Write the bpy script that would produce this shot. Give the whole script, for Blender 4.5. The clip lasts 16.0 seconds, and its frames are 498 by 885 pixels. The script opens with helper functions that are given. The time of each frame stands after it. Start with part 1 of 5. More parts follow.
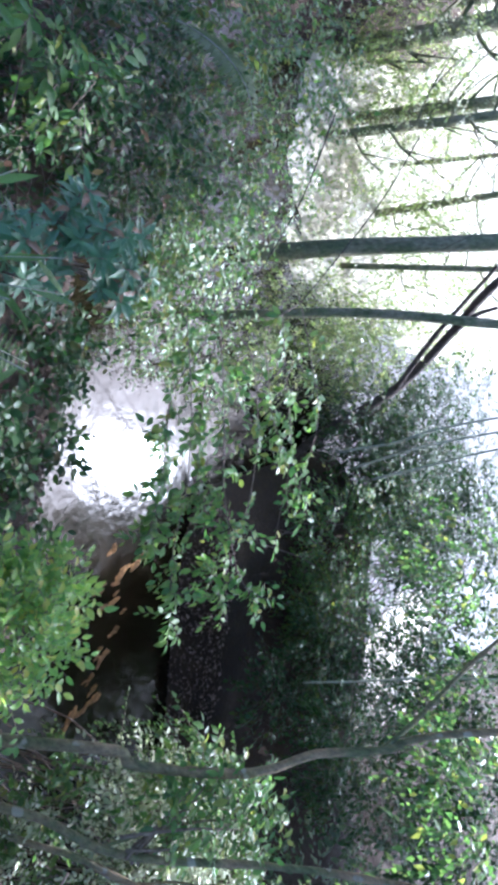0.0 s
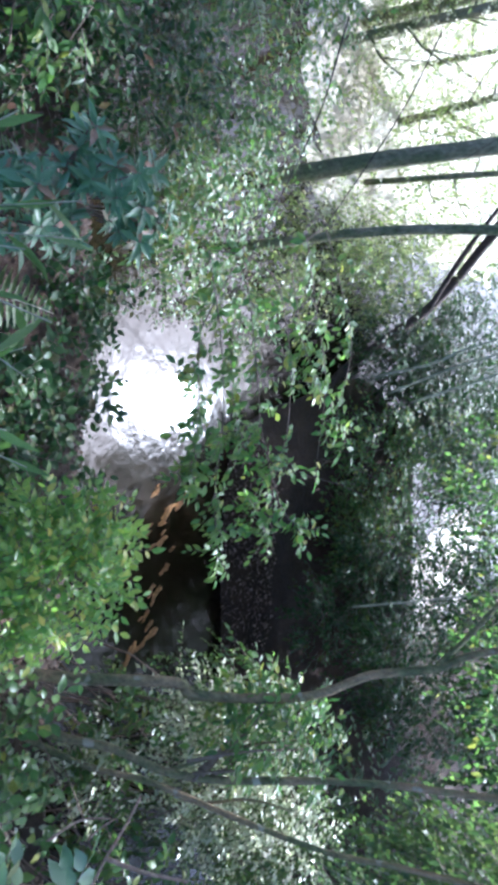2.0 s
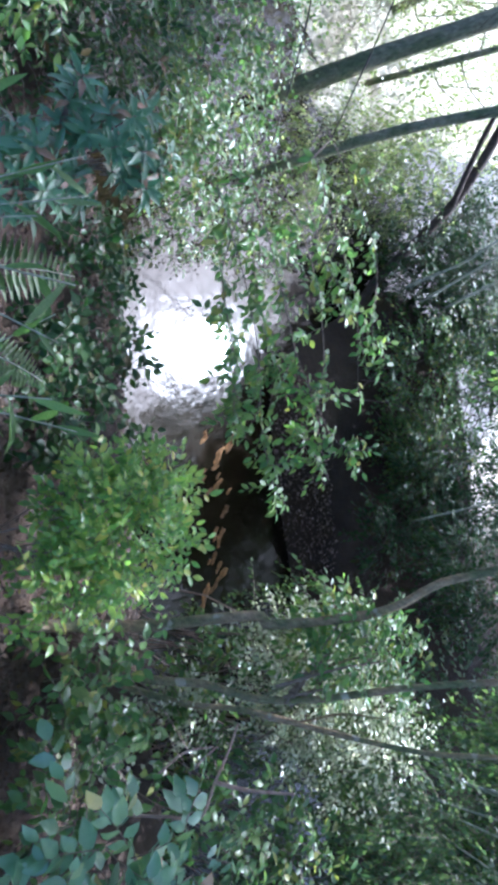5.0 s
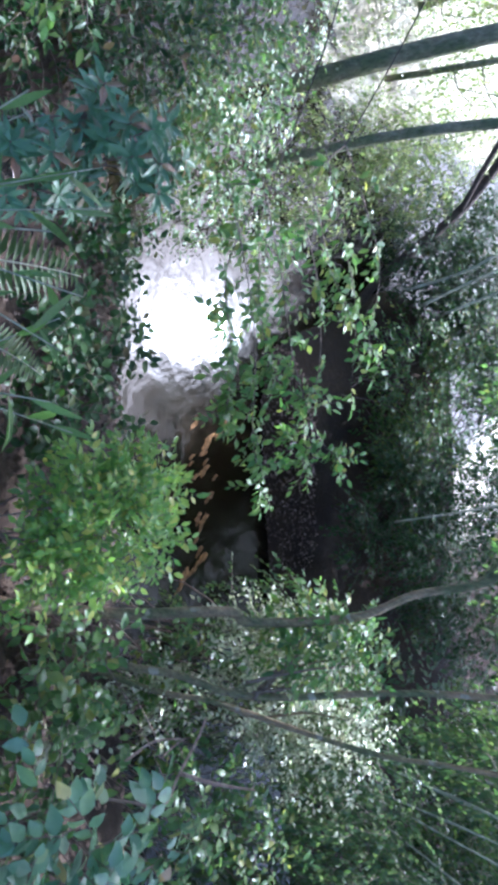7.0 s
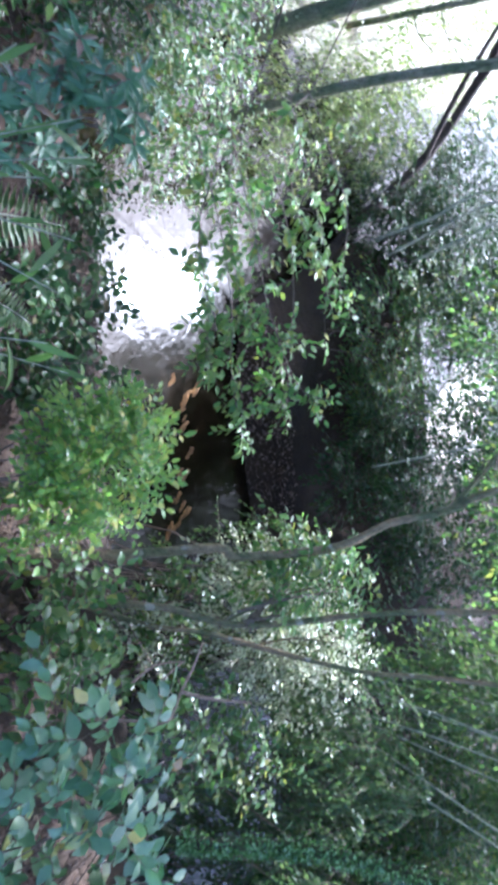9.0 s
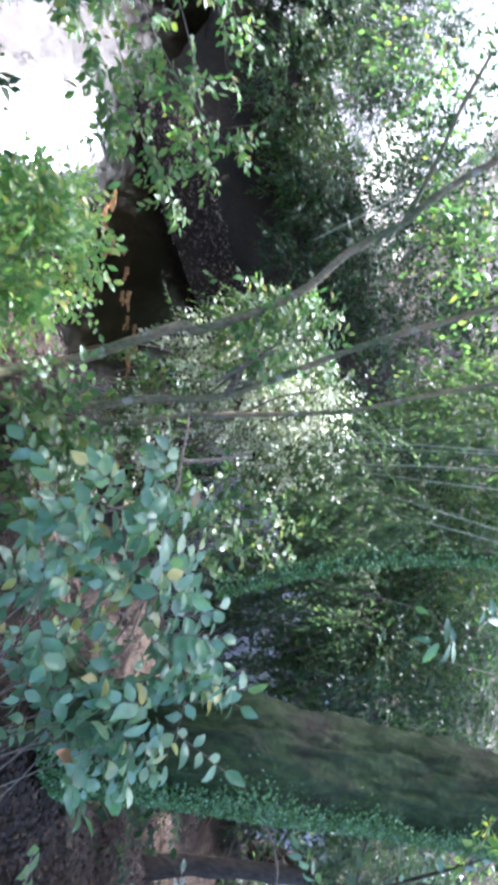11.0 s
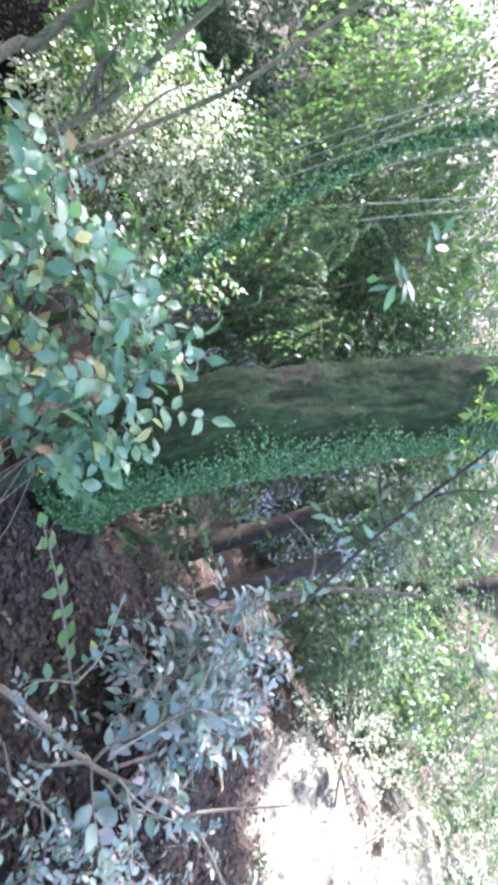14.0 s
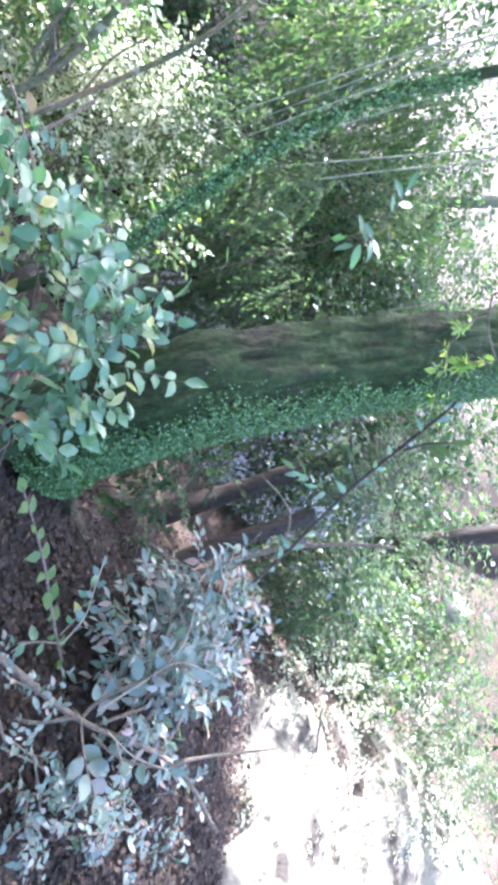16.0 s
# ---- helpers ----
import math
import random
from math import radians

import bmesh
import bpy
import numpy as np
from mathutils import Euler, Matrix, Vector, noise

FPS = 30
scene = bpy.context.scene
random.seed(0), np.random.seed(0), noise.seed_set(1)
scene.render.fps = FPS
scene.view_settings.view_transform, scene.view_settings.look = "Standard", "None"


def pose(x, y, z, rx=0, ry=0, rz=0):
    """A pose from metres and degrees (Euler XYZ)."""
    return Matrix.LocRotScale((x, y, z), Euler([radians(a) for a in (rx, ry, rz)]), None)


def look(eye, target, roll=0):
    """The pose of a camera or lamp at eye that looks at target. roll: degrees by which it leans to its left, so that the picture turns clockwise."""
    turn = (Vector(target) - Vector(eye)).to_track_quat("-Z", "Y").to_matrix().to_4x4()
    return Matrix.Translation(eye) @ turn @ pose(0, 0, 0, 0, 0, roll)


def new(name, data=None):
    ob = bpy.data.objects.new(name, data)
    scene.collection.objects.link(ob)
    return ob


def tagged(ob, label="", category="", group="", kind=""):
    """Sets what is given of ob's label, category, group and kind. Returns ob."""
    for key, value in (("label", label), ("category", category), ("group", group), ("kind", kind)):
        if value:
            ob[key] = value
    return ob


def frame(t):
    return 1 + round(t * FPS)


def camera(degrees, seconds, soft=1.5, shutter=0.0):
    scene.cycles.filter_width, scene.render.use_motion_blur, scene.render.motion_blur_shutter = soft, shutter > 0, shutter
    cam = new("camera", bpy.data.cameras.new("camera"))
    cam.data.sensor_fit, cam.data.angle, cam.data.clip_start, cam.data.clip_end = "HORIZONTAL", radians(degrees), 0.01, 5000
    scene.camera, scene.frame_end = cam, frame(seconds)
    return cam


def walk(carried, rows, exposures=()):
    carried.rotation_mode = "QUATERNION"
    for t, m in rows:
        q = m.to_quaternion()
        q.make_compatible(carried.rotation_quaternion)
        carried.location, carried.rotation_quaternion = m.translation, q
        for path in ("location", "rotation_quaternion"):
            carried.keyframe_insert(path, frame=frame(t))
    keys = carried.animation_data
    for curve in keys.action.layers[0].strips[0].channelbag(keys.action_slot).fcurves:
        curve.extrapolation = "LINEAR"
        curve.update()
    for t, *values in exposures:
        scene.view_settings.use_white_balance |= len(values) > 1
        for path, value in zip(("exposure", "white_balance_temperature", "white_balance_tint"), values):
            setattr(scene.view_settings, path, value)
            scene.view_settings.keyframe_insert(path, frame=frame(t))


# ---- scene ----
PATH = [
    (0, (0.0, 0.0, 1.6), (-0.0, 1.64, 0.455), 98.0),
    (0.5, (0.001, 0.011, 1.6), (-0.007, 1.639, 0.438), 98.4),
    (1, (0.002, 0.013, 1.601), (0.044, 1.628, 0.421), 97.9),
    (1.5, (-0.006, 0.018, 1.593), (0.126, 1.618, 0.4), 98.4),
    (2, (-0.006, 0.02, 1.59), (0.199, 1.6, 0.382), 98.1),
    (2.5, (-0.003, 0.01, 1.601), (0.268, 1.554, 0.359), 96.9),
    (3, (-0.006, 0.005, 1.611), (0.34, 1.522, 0.354), 98.4),
    (3.5, (-0.002, 0.0, 1.62), (0.374, 1.487, 0.335), 96.6),
    (4, (0.002, -0.008, 1.63), (0.399, 1.463, 0.335), 94.0),
    (6.5, (-0.047, 0.053, 1.525), (0.324, 1.535, 0.234), 94.0),
    (7, (-0.091, -0.006, 1.61), (0.354, 1.48, 0.348), 99.6),
    (7.5, (-0.097, -0.044, 1.652), (0.333, 1.46, 0.405), 99.3),
    (8, (-0.09, -0.084, 1.687), (0.334, 1.429, 0.449), 100.1),
    (10.5, (0.137, -0.18, 1.655), (1.056, 1.232, 0.577), 94.8),
    (11, (0.241, -0.193, 1.627), (1.251, 1.18, 0.58), 93.5),
    (11.5, (0.355, -0.211, 1.599), (1.404, 1.143, 0.566), 90.0),
    (12, (0.495, -0.274, 1.58), (1.616, 1.046, 0.58), 86.4),
    (12.5, (0.599, -0.332, 1.576), (1.766, 0.953, 0.584), 84.1),
    (13, (0.65, -0.377, 1.582), (1.913, 0.824, 0.6), 82.4),
    (13.5, (0.674, -0.419, 1.61), (1.999, 0.72, 0.637), 81.5),
    (14, (0.698, -0.454, 1.615), (2.071, 0.624, 0.639), 81.2),
    (14.5, (0.706, -0.476, 1.626), (2.102, 0.573, 0.651), 80.5),
    (15, (0.699, -0.487, 1.639), (2.119, 0.552, 0.688), 80.2),
    (15.5, (0.695, -0.487, 1.631), (2.137, 0.539, 0.7), 81.2),
    (16, (0.675, -0.487, 1.629), (2.141, 0.517, 0.71), 80.9),
]
EXPOSURES = [(0.0, 1.93, 4930, 17), (3.5, 1.88, 4900, 15), (8.0, 2.05, 4870, 18), (10.5, 2.47, 5050, 18), (12.5, 2.82, 5330, 14), (14.5, 3.13, 5330, 19), (16.0, 3.15, 5230, 19)]
cam = camera(40.0, 16.0, soft=4.3, shutter=0.5)
walk(cam, [(t, look(eye, target, roll)) for t, eye, target, roll in PATH], exposures=EXPOSURES)

# world, sun and exposure
SUN_EL, SUN_AZ = radians(45.0), radians(4.0)
world = bpy.data.worlds.new("daylight")
scene.world = world
world.use_nodes = True
wn = world.node_tree
sky = wn.nodes.new("ShaderNodeTexSky")
sky.sky_type, sky.sun_disc, sky.sun_elevation, sky.sun_rotation = "NISHITA", False, SUN_EL, SUN_AZ
sky.dust_density = 4.5
wn.links.new(sky.outputs[0], wn.nodes["Background"].inputs[0])
wn.nodes["Background"].inputs[1].default_value = 0.15
sun = new("sun", bpy.data.lights.new("sun", "SUN"))
sun.data.energy, sun.data.angle, sun.data.color = 5.0, radians(0.6), (1.0, 0.94, 0.84)
sun.matrix_world = look((1.5, 21, 21), (0, 0, 0))

rnd = np.random.default_rng(7)


# ---- materials ----
def mat(name):
    m = bpy.data.materials.new(name)
    m.use_nodes = True
    return m, m.node_tree, m.node_tree.nodes["Principled BSDF"]


def node(nt, kind, **values):
    n = nt.nodes.new(kind)
    for key, v in values.items():
        n.inputs[key].default_value = v
    return n


def ramp(nt, source, stops):
    r = nt.nodes.new("ShaderNodeValToRGB")
    els = r.color_ramp.elements
    while len(els) < len(stops):
        els.new(0.5)
    for e, (p, c) in zip(els, stops):
        e.position, e.color = p, (*c, 1)
    nt.links.new(source, r.inputs[0])
    return r.outputs[0]


def leaf_mat(name, stops, rough=0.35, through_part=0.45, glow=(0.85, 1.1, 0.55), per_object=False, gloss=0.5):
    """Leaf skin: hue varies leaf by leaf, with veins and blotches; light comes through it."""
    m, nt, b = mat(name)
    if per_object:
        pick = nt.nodes.new("ShaderNodeObjectInfo").outputs["Random"]
    else:
        pick = nt.nodes.new("ShaderNodeNewGeometry").outputs["Random Per Island"]
    base = ramp(nt, pick, stops)
    tex = node(nt, "ShaderNodeTexNoise", Scale=38.0, Detail=4.0)
    coord = nt.nodes.new("ShaderNodeTexCoord")
    nt.links.new(coord.outputs["Object"], tex.inputs["Vector"])
    mix = nt.nodes.new("ShaderNodeMix")
    mix.data_type, mix.blend_type = "RGBA", "MULTIPLY"
    mix.inputs[0].default_value = 0.55
    nt.links.new(base, mix.inputs[6])
    nt.links.new(ramp(nt, tex.outputs[0], [(0.3, (0.55, 0.6, 0.5)), (0.7, (1.25, 1.2, 1.1))]), mix.inputs[7])
    nt.links.new(mix.outputs[2], b.inputs["Base Color"])
    b.inputs["Roughness"].default_value = rough
    b.inputs["Specular IOR Level"].default_value = gloss
    bump = node(nt, "ShaderNodeBump", Strength=0.25, Distance=0.004)
    nt.links.new(tex.outputs[0], bump.inputs["Height"])
    nt.links.new(bump.outputs[0], b.inputs["Normal"])
    tint = nt.nodes.new("ShaderNodeMix")
    tint.data_type, tint.blend_type = "RGBA", "MULTIPLY"
    tint.inputs[0].default_value = 1.0
    nt.links.new(mix.outputs[2], tint.inputs[6])
    tint.inputs[7].default_value = (*[2.0 * g for g in glow], 1)
    tr = nt.nodes.new("ShaderNodeBsdfTranslucent")
    nt.links.new(tint.outputs[2], tr.inputs[0])
    both = nt.nodes.new("ShaderNodeMixShader")
    both.inputs[0].default_value = through_part
    nt.links.new(b.outputs[0], both.inputs[1])
    nt.links.new(tr.outputs[0], both.inputs[2])
    nt.links.new(both.outputs[0], nt.nodes["Material Output"].inputs[0])
    return m


def bark_mat(name, dark, light, moss=None, scale=9.0, stretch=5.0, strength=0.7, lichen=None, patches=4.5, deep=0.02, cover=0.42):
    m, nt, b = mat(name)
    coord = nt.nodes.new("ShaderNodeTexCoord")
    mapping = nt.nodes.new("ShaderNodeMapping")
    mapping.inputs["Scale"].default_value = (stretch, stretch, 1)
    nt.links.new(coord.outputs["Object"], mapping.inputs[0])
    grain = node(nt, "ShaderNodeTexNoise", Scale=scale, Detail=8.0, Roughness=0.7)
    nt.links.new(mapping.outputs[0], grain.inputs["Vector"])
    color = ramp(nt, grain.outputs[0], [(0.32, dark), (0.68, light)])
    if moss:
        patch = node(nt, "ShaderNodeTexNoise", Scale=patches, Detail=7.0, Roughness=0.65)
        nt.links.new(coord.outputs["Object"], patch.inputs["Vector"])
        mix = nt.nodes.new("ShaderNodeMix")
        mix.data_type = "RGBA"
        edge = ramp(nt, patch.outputs[0], [(cover, (0, 0, 0)), (cover + 0.18, (1, 1, 1))])
        nt.links.new(edge, mix.inputs[0])
        nt.links.new(color, mix.inputs[6])
        nt.links.new(ramp(nt, grain.outputs[0], [(0.3, [0.4 * c for c in moss]), (0.72, [1.5 * c for c in moss])]), mix.inputs[7])
        color = mix.outputs[2]
    if lichen:
        spots = node(nt, "ShaderNodeTexVoronoi", Scale=11.0)
        wobble = node(nt, "ShaderNodeTexNoise", Scale=16.0, Detail=4.0)
        nt.links.new(coord.outputs["Object"], wobble.inputs["Vector"])
        nt.links.new(wobble.outputs[1], spots.inputs["Vector"])
        nt.links.new(coord.outputs["Object"], spots.inputs["Vector"])
        both = nt.nodes.new("ShaderNodeMath")
        both.operation = "ADD"
        nt.links.new(spots.outputs["Distance"], both.inputs[0])
        nt.links.new(wobble.outputs[0], both.inputs[1])
        mix = nt.nodes.new("ShaderNodeMix")
        mix.data_type = "RGBA"
        nt.links.new(ramp(nt, both.outputs[0], [(0.62, (1, 1, 1)), (0.7, (0, 0, 0))]), mix.inputs[0])
        nt.links.new(color, mix.inputs[6])
        mix.inputs[7].default_value = (*lichen, 1)
        color = mix.outputs[2]
    nt.links.new(color, b.inputs["Base Color"])
    b.inputs["Roughness"].default_value = 0.85
    bump = node(nt, "ShaderNodeBump", Strength=strength, Distance=deep)
    nt.links.new(grain.outputs[0], bump.inputs["Height"])
    nt.links.new(bump.outputs[0], b.inputs["Normal"])
    return m


LEAF_GREEN = leaf_mat("leaf_green", [(0.0, (0.055, 0.106, 0.037)), (0.5, (0.083, 0.154, 0.048)), (0.85, (0.127, 0.185, 0.056)), (0.97, (0.216, 0.217, 0.056))], 0.38, 0.48, (0.95, 1.05, 0.7))
LEAF_FRESH = leaf_mat("leaf_fresh", [(0.0, (0.073, 0.155, 0.052)), (0.5, (0.117, 0.209, 0.061)), (0.9, (0.169, 0.240, 0.068)), (1.0, (0.291, 0.276, 0.065))], 0.3, 0.5, (0.95, 1.05, 0.65), per_object=True)
LEAF_FRESH_MASS = leaf_mat("leaf_fresh_mass", [(0.0, (0.073, 0.155, 0.052)), (0.5, (0.117, 0.209, 0.061)), (0.9, (0.169, 0.240, 0.068)), (1.0, (0.291, 0.276, 0.065))], 0.3, 0.5, (0.95, 1.05, 0.65))
LEAF_BRIGHT = leaf_mat("leaf_bright", [(0.0, (0.1, 0.2, 0.05)), (0.5, (0.17, 0.28, 0.062)), (0.9, (0.26, 0.33, 0.075)), (1.0, (0.42, 0.36, 0.09))], 0.32, 0.5, (0.95, 1.05, 0.65), per_object=True)
LEAF_BRIGHT_MASS = leaf_mat("leaf_bright_mass", [(0.0, (0.1, 0.2, 0.05)), (0.5, (0.17, 0.28, 0.062)), (0.9, (0.26, 0.33, 0.075)), (1.0, (0.42, 0.36, 0.09))], 0.32, 0.5, (0.95, 1.05, 0.65))
# Leaf green darkened: the shade of dim places is put into the colour.
LEAF_SHADE_MASS = leaf_mat("leaf_shade_mass", [(0.0, (0.022, 0.046, 0.020)), (0.6, (0.035, 0.072, 0.027)), (0.85, (0.060, 0.095, 0.031)), (1.0, (0.076, 0.060, 0.029))], 0.35, 0.35, gloss=0.18)
# Per-leaf shaded copy, darkened in colour, with some reddish leaves.
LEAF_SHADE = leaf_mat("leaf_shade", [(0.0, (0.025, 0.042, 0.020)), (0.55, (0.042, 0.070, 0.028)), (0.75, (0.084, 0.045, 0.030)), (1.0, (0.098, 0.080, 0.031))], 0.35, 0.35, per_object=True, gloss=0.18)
LEAF_LIME = leaf_mat("leaf_lime", [(0.0, (0.043, 0.077, 0.029)), (0.6, (0.067, 0.107, 0.036)), (1.0, (0.112, 0.138, 0.052))], 0.4, 0.45, (0.95, 1.05, 0.7))
# Pale copy of the leaf green; sunlight is put into its colour.
LEAF_SUN = leaf_mat("leaf_sunlit", [(0.0, (0.24, 0.27, 0.17)), (0.6, (0.36, 0.38, 0.27)), (1.0, (0.5, 0.48, 0.4))], 0.3, 0.45, (1.0, 1.0, 0.85))
LEAF_GLOSSY = leaf_mat("leaf_glossy", [(0.0, (0.077, 0.152, 0.088)), (0.6, (0.124, 0.218, 0.120)), (0.92, (0.190, 0.271, 0.135)), (0.96, (0.404, 0.370, 0.111)), (1.0, (0.296, 0.145, 0.079))], 0.28, 0.25, per_object=True, gloss=0.85)
LEAF_GLOSSY_MASS = leaf_mat("leaf_glossy_mass", [(0.0, (0.077, 0.152, 0.088)), (0.6, (0.124, 0.218, 0.120)), (0.92, (0.190, 0.271, 0.135)), (0.96, (0.404, 0.370, 0.111)), (1.0, (0.296, 0.145, 0.079))], 0.28, 0.25, gloss=0.85)
LEAF_RHODO = leaf_mat("leaf_rhodo", [(0.0, (0.07, 0.14, 0.08)), (0.8, (0.125, 0.21, 0.12)), (0.9, (0.22, 0.13, 0.09)), (1.0, (0.3, 0.15, 0.1))], 0.3, 0.25, per_object=True)
LEAF_RHODO_MASS = leaf_mat("leaf_rhodo_mass", [(0.0, (0.07, 0.14, 0.08)), (0.8, (0.125, 0.21, 0.12)), (0.9, (0.22, 0.13, 0.09)), (1.0, (0.3, 0.15, 0.1))], 0.3, 0.25)
LEAF_PURPLE = leaf_mat("leaf_grey_green", [(0.0, (0.09, 0.12, 0.1)), (0.7, (0.165, 0.2, 0.17)), (0.84, (0.24, 0.23, 0.22)), (1.0, (0.27, 0.17, 0.16))], 0.2, 0.22, per_object=True, gloss=0.8)
LEAF_PURPLE_MASS = leaf_mat("leaf_grey_green_mass", [(0.0, (0.09, 0.12, 0.1)), (0.7, (0.165, 0.2, 0.17)), (0.84, (0.24, 0.23, 0.22)), (1.0, (0.27, 0.17, 0.16))], 0.2, 0.22, gloss=0.8)
LEAF_IVY = leaf_mat("leaf_ivy", [(0.0, (0.05, 0.105, 0.034)), (0.6, (0.115, 0.205, 0.072)), (1.0, (0.26, 0.37, 0.19))], 0.25, 0.2)
LEAF_FERN = leaf_mat("leaf_fern", [(0.0, (0.067, 0.110, 0.043)), (1.0, (0.129, 0.160, 0.069))], 0.45, 0.5)
LEAF_DEAD = leaf_mat("leaf_dead", [(0.0, (0.017, 0.009, 0.005)), (0.6, (0.037, 0.019, 0.011)), (0.94, (0.071, 0.038, 0.021)), (1.0, (0.148, 0.092, 0.052))], 0.7, 0.12, (1, 0.8, 0.5))
LEAF_DEAD_PALE = leaf_mat("leaf_dead_pale", [(0.0, (0.104, 0.068, 0.055)), (0.7, (0.195, 0.130, 0.108)), (1.0, (0.364, 0.260, 0.215))], 0.75, 0.1, (1, 0.85, 0.7), gloss=0.25)
# Paler leaf copy that carries backlight and haze in its colour.
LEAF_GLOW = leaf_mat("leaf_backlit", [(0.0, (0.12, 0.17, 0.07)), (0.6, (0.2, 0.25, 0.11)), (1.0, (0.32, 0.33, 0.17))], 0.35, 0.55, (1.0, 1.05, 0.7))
LEAF_HAZE = leaf_mat("leaf_far", [(0.0, (0.041, 0.074, 0.034)), (0.6, (0.066, 0.104, 0.045)), (1.0, (0.110, 0.140, 0.056))], 0.4, 0.48, (0.95, 1.05, 0.75))
BARK_DARK = bark_mat("bark_dark", (0.02, 0.014, 0.01), (0.09, 0.062, 0.045))
BARK_PALE = bark_mat("bark_pale", (0.12, 0.08, 0.045), (0.38, 0.27, 0.15), (0.11, 0.12, 0.05), 14.0, lichen=(0.32, 0.29, 0.22))
BARK_MOSS = bark_mat("bark_moss", (0.018, 0.012, 0.007), (0.09, 0.064, 0.036), (0.05, 0.08, 0.018), 24.0, 2.2, 1.0, patches=3.4, deep=0.035, cover=0.34)
# Grey mossy bark, lightened so haze on far trunks sits in the colour.
BARK_HAZE = bark_mat("bark_haze", (0.13, 0.115, 0.07), (0.34, 0.31, 0.2), (0.13, 0.15, 0.07), 8.0)
TWIG = bark_mat("twig_bark", (0.1, 0.07, 0.05), (0.26, 0.2, 0.15), None, 20.0)
TWIG_PALE = bark_mat("twig_pale", (0.24, 0.18, 0.12), (0.5, 0.41, 0.3), None, 20.0)
TWIG_RED = bark_mat("twig_reddish", (0.2, 0.11, 0.08), (0.5, 0.36, 0.27), None, 20.0)
CANE = bark_mat("cane_skin", (0.16, 0.17, 0.1), (0.42, 0.42, 0.3), None, 12.0)


def soil_mat():
    m, nt, b = mat("soil")
    coord = nt.nodes.new("ShaderNodeTexCoord")
    big = node(nt, "ShaderNodeTexNoise", Scale=1.7, Detail=6.0)
    fine = node(nt, "ShaderNodeTexNoise", Scale=30.0, Detail=8.0, Roughness=0.7)
    for n in (big, fine):
        nt.links.new(coord.outputs["Object"], n.inputs["Vector"])
    mix = nt.nodes.new("ShaderNodeMix")
    mix.data_type, mix.blend_type = "RGBA", "MULTIPLY"
    mix.inputs[0].default_value = 0.8
    nt.links.new(ramp(nt, big.outputs[0], [(0.35, (0.028, 0.017, 0.009)), (0.6, (0.056, 0.034, 0.018)), (0.75, (0.037, 0.036, 0.016))]), mix.inputs[6])
    nt.links.new(ramp(nt, fine.outputs[0], [(0.3, (0.5, 0.5, 0.5)), (0.7, (1.5, 1.4, 1.3))]), mix.inputs[7])
    nt.links.new(mix.outputs[2], b.inputs["Base Color"])
    b.inputs["Roughness"].default_value = 0.9
    bump = node(nt, "ShaderNodeBump", Strength=0.9, Distance=0.03)
    nt.links.new(fine.outputs[0], bump.inputs["Height"])
    nt.links.new(bump.outputs[0], b.inputs["Normal"])
    return m


def water_mat():
    m, nt, b = mat("stream_water")
    coord = nt.nodes.new("ShaderNodeTexCoord")
    rip = node(nt, "ShaderNodeTexNoise", Scale=5.0, Detail=3.0)
    nt.links.new(coord.outputs["Object"], rip.inputs["Vector"])
    b.inputs["Base Color"].default_value = (0.009, 0.006, 0.003, 1)
    b.inputs["Roughness"].default_value = 0.075
    b.inputs["IOR"].default_value = 1.33
    bump = node(nt, "ShaderNodeBump", Strength=0.16, Distance=0.03)
    nt.links.new(rip.outputs[0], bump.inputs["Height"])
    nt.links.new(bump.outputs[0], b.inputs["Normal"])
    return m


def pale_ground_mat(name, dark, middle, light, big_scale):
    m, nt, b = mat(name)
    coord = nt.nodes.new("ShaderNodeTexCoord")
    big = node(nt, "ShaderNodeTexNoise", Scale=big_scale, Detail=6.0)
    fine = node(nt, "ShaderNodeTexNoise", Scale=45.0, Detail=8.0, Roughness=0.7)
    for n in (big, fine):
        nt.links.new(coord.outputs["Object"], n.inputs["Vector"])
    mix = nt.nodes.new("ShaderNodeMix")
    mix.data_type, mix.blend_type = "RGBA", "MULTIPLY"
    mix.inputs[0].default_value = 0.7
    nt.links.new(ramp(nt, big.outputs[0], [(0.36, dark), (0.5, middle), (0.7, light)]), mix.inputs[6])
    nt.links.new(ramp(nt, fine.outputs[0], [(0.3, (0.6, 0.6, 0.6)), (0.7, (1.2, 1.2, 1.2))]), mix.inputs[7])
    nt.links.new(mix.outputs[2], b.inputs["Base Color"])
    b.inputs["Roughness"].default_value = 0.85
    bump = node(nt, "ShaderNodeBump", Strength=0.8, Distance=0.02)
    nt.links.new(fine.outputs[0], bump.inputs["Height"])
    nt.links.new(bump.outputs[0], b.inputs["Normal"])
    return m


SOIL, WATER = soil_mat(), water_mat()
# Pale enough to burn white, in place of sky glare on water.
GLARE_SAND = pale_ground_mat("glare_sand", (0.3, 0.26, 0.18), (0.5, 0.46, 0.37), (0.56, 0.53, 0.45), 1.1)
GLARE_EARTH = pale_ground_mat("glare_earth", (0.035, 0.024, 0.015), (0.2, 0.17, 0.12), (0.34, 0.31, 0.25), 4.5)


# ---- mesh tools ----
def mesh_from(name, verts, faces, material, smooth=True):
    me = bpy.data.meshes.new(name)
    me.from_pydata(verts, [], faces)
    me.materials.append(material)
    if smooth:
        me.polygons.foreach_set("use_smooth", np.ones(len(me.polygons), bool))
    return me


def child(name, me, parent, label="", kind=""):
    ob = new(name, me)
    ob.parent = parent
    return tagged(ob, label, kind=kind)


